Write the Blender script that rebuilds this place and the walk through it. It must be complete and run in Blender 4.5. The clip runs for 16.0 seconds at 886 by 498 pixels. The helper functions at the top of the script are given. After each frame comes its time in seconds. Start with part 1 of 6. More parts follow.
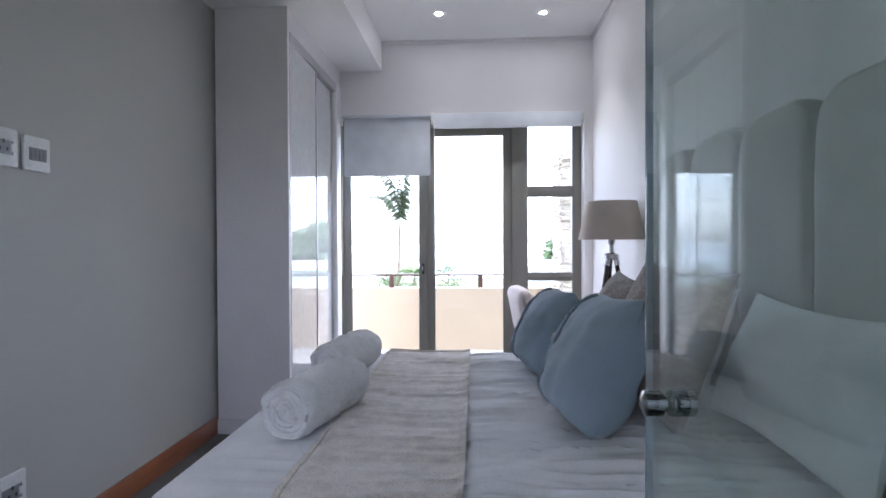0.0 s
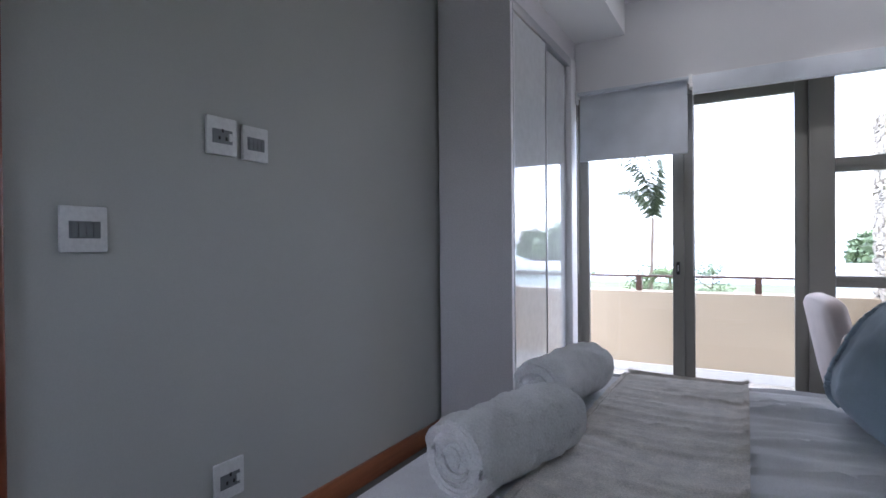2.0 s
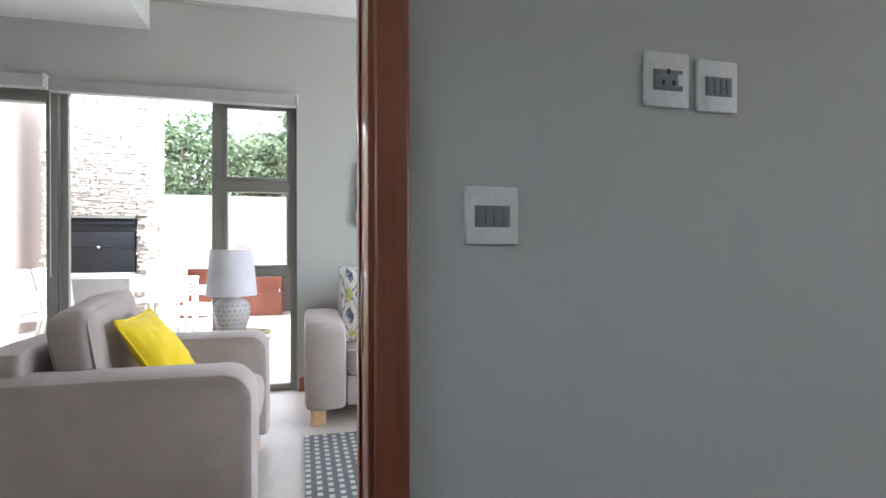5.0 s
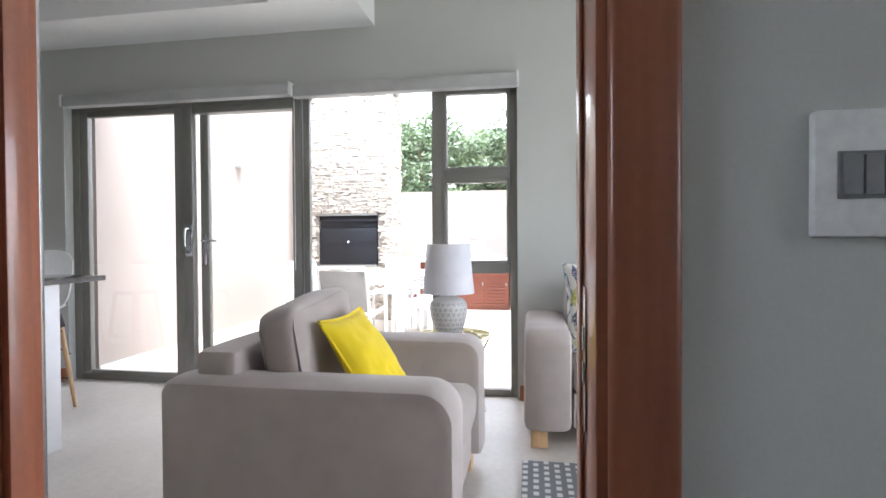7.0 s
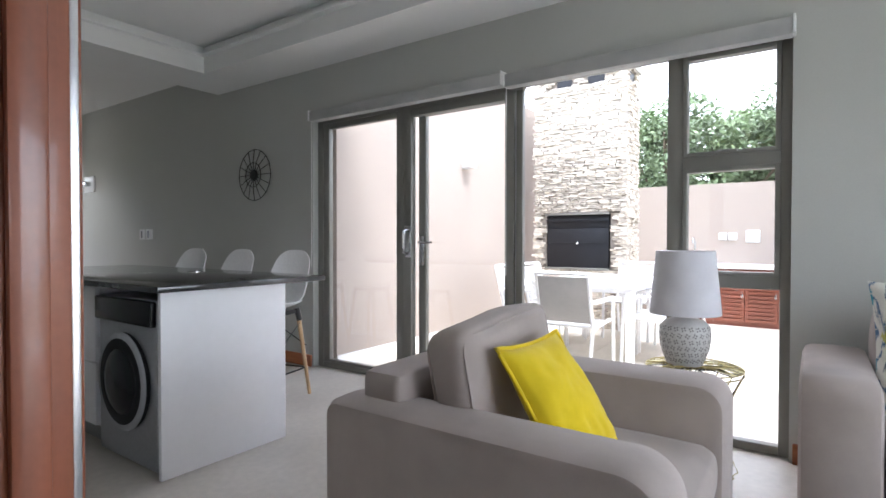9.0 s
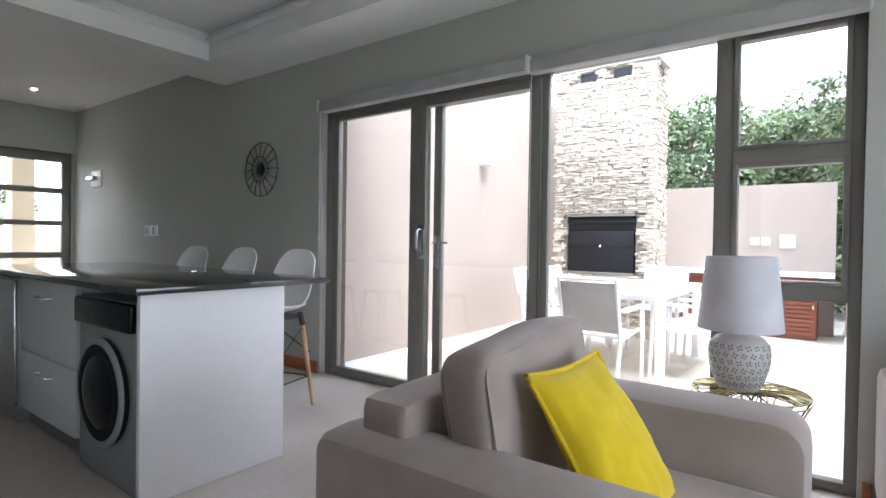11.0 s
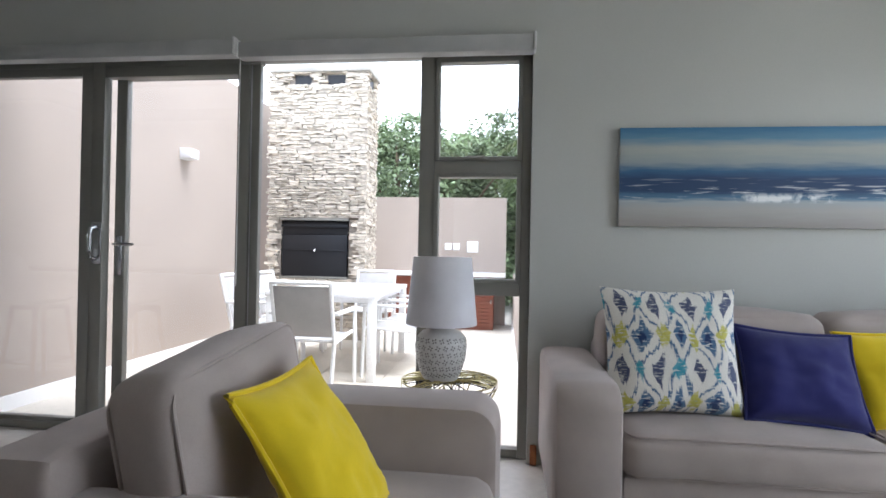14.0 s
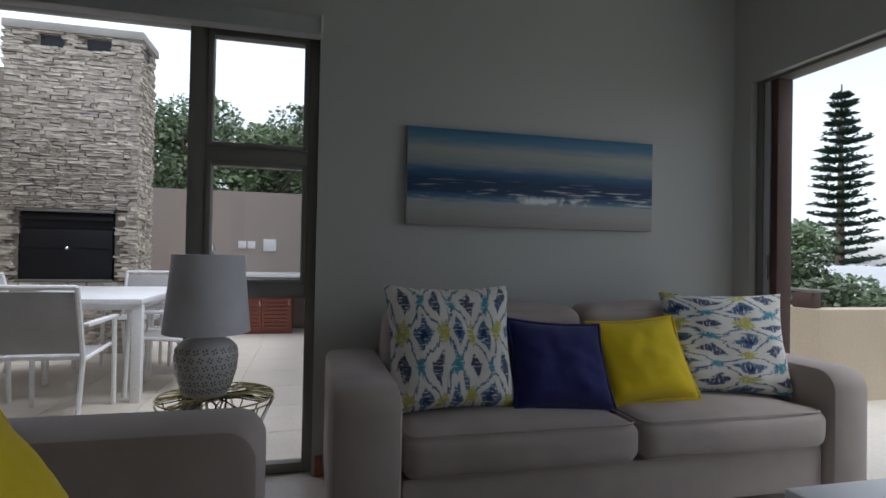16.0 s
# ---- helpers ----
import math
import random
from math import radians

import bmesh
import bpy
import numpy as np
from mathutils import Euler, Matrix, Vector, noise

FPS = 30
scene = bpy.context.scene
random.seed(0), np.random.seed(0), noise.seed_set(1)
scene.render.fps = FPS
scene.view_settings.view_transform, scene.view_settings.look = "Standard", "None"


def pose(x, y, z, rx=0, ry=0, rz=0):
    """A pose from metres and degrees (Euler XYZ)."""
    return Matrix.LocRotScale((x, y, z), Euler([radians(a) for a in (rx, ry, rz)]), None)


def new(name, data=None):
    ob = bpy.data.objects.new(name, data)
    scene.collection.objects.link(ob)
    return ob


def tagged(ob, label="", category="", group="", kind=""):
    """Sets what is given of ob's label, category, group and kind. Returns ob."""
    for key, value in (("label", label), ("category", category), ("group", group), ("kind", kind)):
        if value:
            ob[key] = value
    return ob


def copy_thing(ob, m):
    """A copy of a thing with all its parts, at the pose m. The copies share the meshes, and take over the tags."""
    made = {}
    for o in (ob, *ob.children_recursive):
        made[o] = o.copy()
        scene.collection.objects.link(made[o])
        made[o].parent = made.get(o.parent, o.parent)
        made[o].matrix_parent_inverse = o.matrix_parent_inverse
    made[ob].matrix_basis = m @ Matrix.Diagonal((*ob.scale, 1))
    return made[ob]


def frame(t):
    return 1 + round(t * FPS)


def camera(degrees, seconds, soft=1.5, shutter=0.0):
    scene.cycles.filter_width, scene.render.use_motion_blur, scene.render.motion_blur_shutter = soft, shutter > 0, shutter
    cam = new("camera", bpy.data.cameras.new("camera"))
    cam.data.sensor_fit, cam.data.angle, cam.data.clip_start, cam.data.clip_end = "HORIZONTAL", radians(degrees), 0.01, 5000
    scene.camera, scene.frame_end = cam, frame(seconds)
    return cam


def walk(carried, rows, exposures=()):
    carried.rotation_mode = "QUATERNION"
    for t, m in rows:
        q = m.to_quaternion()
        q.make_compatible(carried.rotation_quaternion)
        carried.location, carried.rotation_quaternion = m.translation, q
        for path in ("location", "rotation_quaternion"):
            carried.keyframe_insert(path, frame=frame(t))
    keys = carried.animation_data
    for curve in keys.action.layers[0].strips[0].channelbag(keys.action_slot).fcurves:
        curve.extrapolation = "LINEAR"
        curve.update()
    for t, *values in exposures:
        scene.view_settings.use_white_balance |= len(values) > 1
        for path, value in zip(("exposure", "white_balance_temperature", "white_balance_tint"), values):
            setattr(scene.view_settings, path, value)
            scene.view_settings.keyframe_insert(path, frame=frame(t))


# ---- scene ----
cam = camera(79.6, 16.0, soft=1.6)
ROWS = [
    (0, 0.392, -0.216, 1.168, 3.51, -0.71, 0.26),
    (0.5, 0.398, -0.086, 1.165, 7.41, -0.78, 0.22),
    (1, 0.395, 0.028, 1.147, 13.74, -0.83, 0.19),
    (1.5, 0.379, 0.17, 1.132, 22.01, -0.62, 0.41),
    (2, 0.363, 0.276, 1.12, 29.8, -0.41, 0.5),
    (2.5, 0.329, 0.346, 1.118, 36.09, -0.32, 0.45),
    (3, 0.246, 0.42, 1.108, 42.03, -0.58, 0.28),
    (3.5, 0.162, 0.509, 1.108, 51.79, -0.76, 0.23),
    (4, 0.067, 0.555, 1.115, 59.95, -0.63, 0.11),
    (4.5, -0.037, 0.599, 1.107, 67.37, -0.4, -0.04),
    (5, -0.116, 0.648, 1.105, 75.14, -0.25, 0.03),
    (7.5, -0.755, 0.736, 1.109, 106.86, -1.01, 0.31),
    (8, -0.881, 0.762, 1.107, 114.67, -0.97, 0.17),
    (8.5, -1.012, 0.726, 1.106, 119.86, -0.82, 0.06),
    (9, -1.101, 0.712, 1.135, 125.02, -0.92, -0.06),
    (11.5, -1.388, 0.492, 1.123, 126.62, -0.79, -0.88),
    (12, -1.404, 0.488, 1.115, 120.12, -0.55, -1.1),
    (12.5, -1.421, 0.485, 1.109, 113.33, -0.32, -1.04),
    (13, -1.453, 0.474, 1.11, 107.38, -0.1, -1.25),
    (13.5, -1.468, 0.476, 1.11, 102.03, 0.14, -1.17),
    (14, -1.487, 0.475, 1.107, 96.58, 0.35, -1.06),
    (14.5, -1.496, 0.464, 1.106, 91.41, 0.53, -1.19),
    (15, -1.505, 0.475, 1.101, 86.13, 0.69, -1.19),
    (15.5, -1.55, 0.515, 1.101, 81.16, 0.76, -1.12),
    (16, -1.621, 0.593, 1.102, 76.2, 0.67, -1.11),
]
EXPOSURES = [(0, 3.5, 5480, 17), (1, 3.15, 5450, 17), (1.5, 2.95, 5450, 17), (2.5, 2.95, 5450, 17), (3.5, 3.3, 5700, 14), (5, 3.55, 5850, 12), (7.5, 3.42, 5880, 12),
             (9, 3.05, 5860, 12), (11.5, 3.0, 5840, 12), (12.5, 3.15, 5840, 12), (13.3, 2.92, 5830, 12), (14, 2.6, 5850, 11), (14.5, 2.28, 5850, 11), (15, 1.85, 5850, 11), (15.5, 1.4, 5850, 11), (16, 0.78, 5850, 11)]
walk(cam, [(t, pose(x, y, z, 90 + pitch, roll, yaw)) for t, x, y, z, yaw, pitch, roll in ROWS], EXPOSURES)

# ---- world, sun and lamps ----
world = bpy.data.worlds.new("overcast_sky")
scene.world = world
world.use_nodes = True
wn, wl = world.node_tree.nodes, world.node_tree.links
sky = wn.new("ShaderNodeTexSky")
sky.sky_type = "NISHITA"
sky.sun_disc = False
sky.sun_elevation = radians(62)
sky.sun_rotation = radians(200)
sky.air_density = 1.2
sky.dust_density = 1.5
sky.ozone_density = 0.6
wn["Background"].inputs["Strength"].default_value = 0.15
haze = wn.new("ShaderNodeHueSaturation")
haze.inputs["Saturation"].default_value = 0.25
wl.new(sky.outputs["Color"], haze.inputs["Color"])
wl.new(haze.outputs["Color"], wn["Background"].inputs["Color"])
sun = bpy.data.lights.new("sun", "SUN")
sun.energy, sun.angle, sun.color = 0.8, radians(25), (1.0, 0.96, 0.9)
sun_ob = new("sun", sun)
sun_ob.matrix_world = pose(0, 0, 20, 28, 0, 160)


def opening_light(name, m, width, height, watts):
    """Daylight entering through an opening."""
    lamp = bpy.data.lights.new(name, "AREA")
    lamp.shape, lamp.size, lamp.size_y, lamp.energy, lamp.color = "RECTANGLE", width, height, watts, (0.95, 0.98, 1.0)
    new(name, lamp).matrix_world = m


opening_light("terrace_daylight", pose(-2.4, 3.15, 1.2, -90, 0, 0), 1.4, 1.7, 1.9)


def spot(name, at, watts):
    lamp = bpy.data.lights.new(name, "SPOT")
    lamp.energy, lamp.spot_size, lamp.spot_blend, lamp.shadow_soft_size, lamp.color = watts, radians(95), 0.8, 0.03, (1.0, 0.9, 0.78)
    new(name, lamp).matrix_world = Matrix.Translation(at)


spot("downlight_lamp", (0.13, 3.68, 2.82), 2.6)
spot("downlight_lamp", (0.89, 3.71, 2.82), 2.2)
spot("downlight_lamp", (-3.56, -7.3, 2.88), 7)


# ---- materials ----
def mat(name, color, rough=0.6, metal=0.0, vary=0.12, scale=3.0, fine=60.0, bump=0.05, coat=0.0, sheen=0.0, island=0.0, obj_random=0.0, spec=0.5, fine_vary=0.06):
    """A surface with broad blotches, fine grain and relief."""
    m = bpy.data.materials.new(name)
    m.use_nodes = True
    n, l = m.node_tree.nodes, m.node_tree.links
    b = n["Principled BSDF"]
    big, small = n.new("ShaderNodeTexNoise"), n.new("ShaderNodeTexNoise")
    big.inputs["Scale"].default_value, big.inputs["Detail"].default_value = scale, 4
    small.inputs["Scale"].default_value, small.inputs["Detail"].default_value = fine, 3
    geo = n.new("ShaderNodeNewGeometry")
    l.new(geo.outputs["Position"], big.inputs["Vector"])
    l.new(geo.outputs["Position"], small.inputs["Vector"])
    last = None
    for tex, amount in ((big, vary), (small, fine_vary)):
        r = n.new("ShaderNodeMapRange")
        r.inputs["From Min"].default_value, r.inputs["From Max"].default_value = 0.3, 0.7
        r.inputs["To Min"].default_value, r.inputs["To Max"].default_value = 1 - amount, 1 + amount
        l.new(tex.outputs["Fac"], r.inputs["Value"])
        if last is None:
            last = r.outputs["Result"]
        else:
            mu = n.new("ShaderNodeMath")
            mu.operation = "MULTIPLY"
            l.new(last, mu.inputs[0]), l.new(r.outputs["Result"], mu.inputs[1])
            last = mu.outputs[0]
    for amount, node, out in ((island, geo, "Random Per Island"), (obj_random, n.new("ShaderNodeObjectInfo"), "Random")):
        if amount:
            r = n.new("ShaderNodeMapRange")
            r.inputs["To Min"].default_value, r.inputs["To Max"].default_value = 1 - amount, 1 + amount
            l.new(node.outputs[out], r.inputs["Value"])
            mu = n.new("ShaderNodeMath")
            mu.operation = "MULTIPLY"
            l.new(last, mu.inputs[0]), l.new(r.outputs["Result"], mu.inputs[1])
            last = mu.outputs[0]
    sc = n.new("ShaderNodeVectorMath")
    sc.operation = "SCALE"
    sc.inputs[0].default_value = color
    l.new(last, sc.inputs["Scale"])
    l.new(sc.outputs["Vector"], b.inputs["Base Color"])
    rr = n.new("ShaderNodeMapRange")
    rr.inputs["To Min"].default_value, rr.inputs["To Max"].default_value = max(rough * 0.85, 0.01), min(rough * 1.15, 1)
    l.new(big.outputs["Fac"], rr.inputs["Value"])
    l.new(rr.outputs["Result"], b.inputs["Roughness"])
    b.inputs["Metallic"].default_value = metal
    b.inputs["Specular IOR Level"].default_value = spec
    b.inputs["Coat Weight"].default_value = coat
    b.inputs["Coat Roughness"].default_value = 0.05
    b.inputs["Sheen Weight"].default_value = sheen
    if bump:
        bp = n.new("ShaderNodeBump")
        bp.inputs["Strength"].default_value, bp.inputs["Distance"].default_value = bump, 0.01
        l.new(small.outputs["Fac"], bp.inputs["Height"])
        l.new(bp.outputs["Normal"], b.inputs["Normal"])
    return m


def wood(name, color, rough=0.35, coat=0.3, axis=2, scale=14.0):
    """Varnished timber with grain along one axis."""
    m = mat(name, color, rough, vary=0.18, scale=2.0, fine=80, bump=0.02, coat=coat)
    n, l = m.node_tree.nodes, m.node_tree.links
    b = n["Principled BSDF"]
    src = b.inputs["Base Color"].links[0].from_socket
    geo = n.new("ShaderNodeNewGeometry")
    mp = n.new("ShaderNodeMapping")
    s = [scale, scale, scale]
    s[axis] = scale * 0.06
    mp.inputs["Scale"].default_value = s
    t = n.new("ShaderNodeTexNoise")
    t.inputs["Scale"].default_value, t.inputs["Detail"].default_value = 3.0, 6
    l.new(geo.outputs["Position"], mp.inputs["Vector"]), l.new(mp.outputs["Vector"], t.inputs["Vector"])
    r = n.new("ShaderNodeMapRange")
    r.inputs["From Min"].default_value, r.inputs["From Max"].default_value = 0.3, 0.7
    r.inputs["To Min"].default_value, r.inputs["To Max"].default_value = 0.82, 1.12
    l.new(t.outputs["Fac"], r.inputs["Value"])
    sc = n.new("ShaderNodeVectorMath")
    sc.operation = "SCALE"
    l.new(src, sc.inputs[0]), l.new(r.outputs["Result"], sc.inputs["Scale"])
    l.new(sc.outputs["Vector"], b.inputs["Base Color"])
    return m


def glass(name, tint=(1, 1, 1), rough=0.0):
    """Thin pane: mostly clear, with a sharp reflection that grows at grazing angles."""
    m = bpy.data.materials.new(name)
    m.use_nodes = True
    n, l = m.node_tree.nodes, m.node_tree.links
    n.remove(n["Principled BSDF"])
    tr, gl, mix, lw = n.new("ShaderNodeBsdfTransparent"), n.new("ShaderNodeBsdfGlossy"), n.new("ShaderNodeMixShader"), n.new("ShaderNodeLayerWeight")
    pw, fr = n.new("ShaderNodeMath"), n.new("ShaderNodeMapRange")
    pw.operation = "POWER"
    pw.inputs[1].default_value = 3.1
    tr.inputs["Color"].default_value = (*tint, 1)
    gl.inputs["Roughness"].default_value = rough
    lw.inputs["Blend"].default_value = 0.5
    fr.inputs["To Min"].default_value, fr.inputs["To Max"].default_value = 0.025, 0.85
    l.new(lw.outputs["Facing"], pw.inputs[0]), l.new(pw.outputs[0], fr.inputs["Value"])
    l.new(fr.outputs["Result"], mix.inputs["Fac"]), l.new(tr.outputs[0], mix.inputs[1]), l.new(gl.outputs[0], mix.inputs[2])
    l.new(mix.outputs[0], n["Material Output"].inputs["Surface"])
    return m


def glow(name, color, strength):
    m = bpy.data.materials.new(name)
    m.use_nodes = True
    b = m.node_tree.nodes["Principled BSDF"]
    b.inputs["Base Color"].default_value = (*color, 1)
    b.inputs["Emission Color"].default_value = (*color, 1)
    b.inputs["Emission Strength"].default_value = strength
    return m


def ramp_node(n, stops, interp="LINEAR"):
    r = n.new("ShaderNodeValToRGB")
    r.color_ramp.interpolation = interp
    e = r.color_ramp.elements
    while len(e) < len(stops):
        e.new(0.5)
    for el, (p, c) in zip(e, stops):
        el.position, el.color = p, (*c, 1)
    return r


def fabric(name, color, weave=900.0, rough=0.9, vary=0.08, bump=0.15, sheen=0.2):
    """Woven cloth: fine cross threads over soft blotches."""
    m = mat(name, color, rough, vary=vary, scale=6, fine=weave, bump=bump, sheen=sheen, spec=0.2, fine_vary=0.14)
    return m


def ikat(name, flip=False):
    """Cream cloth with a frayed lattice of blue, yellow and turquoise diamonds."""
    m = fabric(name, (0.72, 0.70, 0.64))
    n, l = m.node_tree.nodes, m.node_tree.links
    b = n["Principled BSDF"]
    base = b.inputs["Base Color"].links[0].from_socket
    tc = n.new("ShaderNodeTexCoord")
    mp = n.new("ShaderNodeMapping")
    mp.inputs["Rotation"].default_value = (0, 0, radians(90) if flip else 0)
    l.new(tc.outputs["UV"], mp.inputs["Vector"])

    def noise_at(scale, detail, stretch):
        st = n.new("ShaderNodeMapping")
        st.inputs["Scale"].default_value = (*stretch, 1)
        t = n.new("ShaderNodeTexNoise")
        t.inputs["Scale"].default_value, t.inputs["Detail"].default_value = scale, detail
        l.new(mp.outputs["Vector"], st.inputs["Vector"]), l.new(st.outputs["Vector"], t.inputs["Vector"])
        return t

    def pushed(source, by, start):
        v = n.new("ShaderNodeVectorMath")
        v.operation = "MULTIPLY_ADD"
        v.inputs[1].default_value = by
        l.new(source, v.inputs[0]), l.new(start, v.inputs[2])
        return v.outputs["Vector"]

    fray = noise_at(9, 3, (5.0, 0.7))
    slow = noise_at(2.6, 1, (1, 1))
    place = pushed(slow.outputs["Color"], (0.26, 0.22, 0), mp.outputs["Vector"])
    place = pushed(fray.outputs["Color"], (0.03, 0.16, 0), place)
    out = base
    blue, navy, yellow, turquoise = (0.025, 0.105, 0.23), (0.018, 0.036, 0.115), (0.50, 0.47, 0.08), (0.05, 0.29, 0.38)
    dry = noise_at(16, 4, (1.0, 3.5))
    brush = n.new("ShaderNodeMapRange")
    brush.inputs["From Min"].default_value, brush.inputs["From Max"].default_value = 0.33, 0.47
    brush.inputs["To Max"].default_value = 0.92
    l.new(dry.outputs["Fac"], brush.inputs["Value"])
    for off, sx, sy, lo, hi, col in (((0.0, 0.0), 3.9, 1.9, 0.45, 0.52, blue), ((0.5, 0.0), 3.9, 1.9, -1.0, 0.20, yellow), ((0.0, 0.5), 3.9, 1.9, -1.0, 0.14, turquoise),
                                     ((0.0, 0.0), 3.9, 1.9, -1.0, 0.27, blue), ((0.0, 0.0), 3.9, 1.9, -1.0, 0.13, navy), ((0.5, 0.5), 3.9, 1.9, -1.0, 0.21, navy)):
        mm = n.new("ShaderNodeMapping")
        mm.inputs["Scale"].default_value = (sx, sy, 1)
        mm.inputs["Location"].default_value = (off[0], off[1], 0)
        l.new(place, mm.inputs["Vector"])
        fr = n.new("ShaderNodeVectorMath")
        fr.operation = "FRACTION"
        l.new(mm.outputs["Vector"], fr.inputs[0])
        ce = n.new("ShaderNodeVectorMath")
        ce.operation = "SUBTRACT"
        ce.inputs[1].default_value = (0.5, 0.5, 0)
        l.new(fr.outputs["Vector"], ce.inputs[0])
        ab = n.new("ShaderNodeVectorMath")
        ab.operation = "ABSOLUTE"
        l.new(ce.outputs["Vector"], ab.inputs[0])
        sp = n.new("ShaderNodeSeparateXYZ")
        l.new(ab.outputs["Vector"], sp.inputs[0])
        ad = n.new("ShaderNodeMath")
        ad.operation = "ADD"
        l.new(sp.outputs["X"], ad.inputs[0]), l.new(sp.outputs["Y"], ad.inputs[1])
        rings = []
        for edge, sign in ((hi, 1), (lo, -1)):
            lt = n.new("ShaderNodeMapRange")
            lt.inputs["From Min"].default_value, lt.inputs["From Max"].default_value = edge + 0.02 * sign, edge - 0.02 * sign
            l.new(ad.outputs[0], lt.inputs["Value"])
            rings.append(lt.outputs["Result"])
        both = n.new("ShaderNodeMath")
        both.operation = "MULTIPLY"
        l.new(rings[0], both.inputs[0]), l.new(rings[1], both.inputs[1])
        worn = n.new("ShaderNodeMath")
        worn.operation = "MULTIPLY"
        l.new(both.outputs[0], worn.inputs[0]), l.new(brush.outputs["Result"], worn.inputs[1])
        mx = n.new("ShaderNodeMix")
        mx.data_type = "RGBA"
        mx.inputs["B"].default_value = (*col, 1)
        l.new(worn.outputs[0], mx.inputs["Factor"]), l.new(out, mx.inputs["A"])
        out = mx.outputs["Result"]
    l.new(out, b.inputs["Base Color"])
    return m


def damask(name):
    """Taupe cloth with a paler scrolling pattern."""
    m = fabric(name, (0.27, 0.235, 0.21))
    n, l = m.node_tree.nodes, m.node_tree.links
    b = n["Principled BSDF"]
    base = b.inputs["Base Color"].links[0].from_socket
    tc = n.new("ShaderNodeTexCoord")
    w = n.new("ShaderNodeTexWave")
    w.wave_type = "RINGS"
    w.inputs["Scale"].default_value, w.inputs["Distortion"].default_value, w.inputs["Detail"].default_value, w.inputs["Detail Scale"].default_value = 5.0, 14.0, 2.0, 1.8
    l.new(tc.outputs["UV"], w.inputs["Vector"])
    r = n.new("ShaderNodeMapRange")
    r.inputs["From Min"].default_value, r.inputs["From Max"].default_value = 0.45, 0.6
    l.new(w.outputs["Fac"], r.inputs["Value"])
    mx = n.new("ShaderNodeMix")
    mx.data_type = "RGBA"
    mx.inputs["B"].default_value = (0.33, 0.295, 0.268, 1)
    l.new(r.outputs["Result"], mx.inputs["Factor"]), l.new(base, mx.inputs["A"])
    l.new(mx.outputs["Result"], b.inputs["Base Color"])
    return m


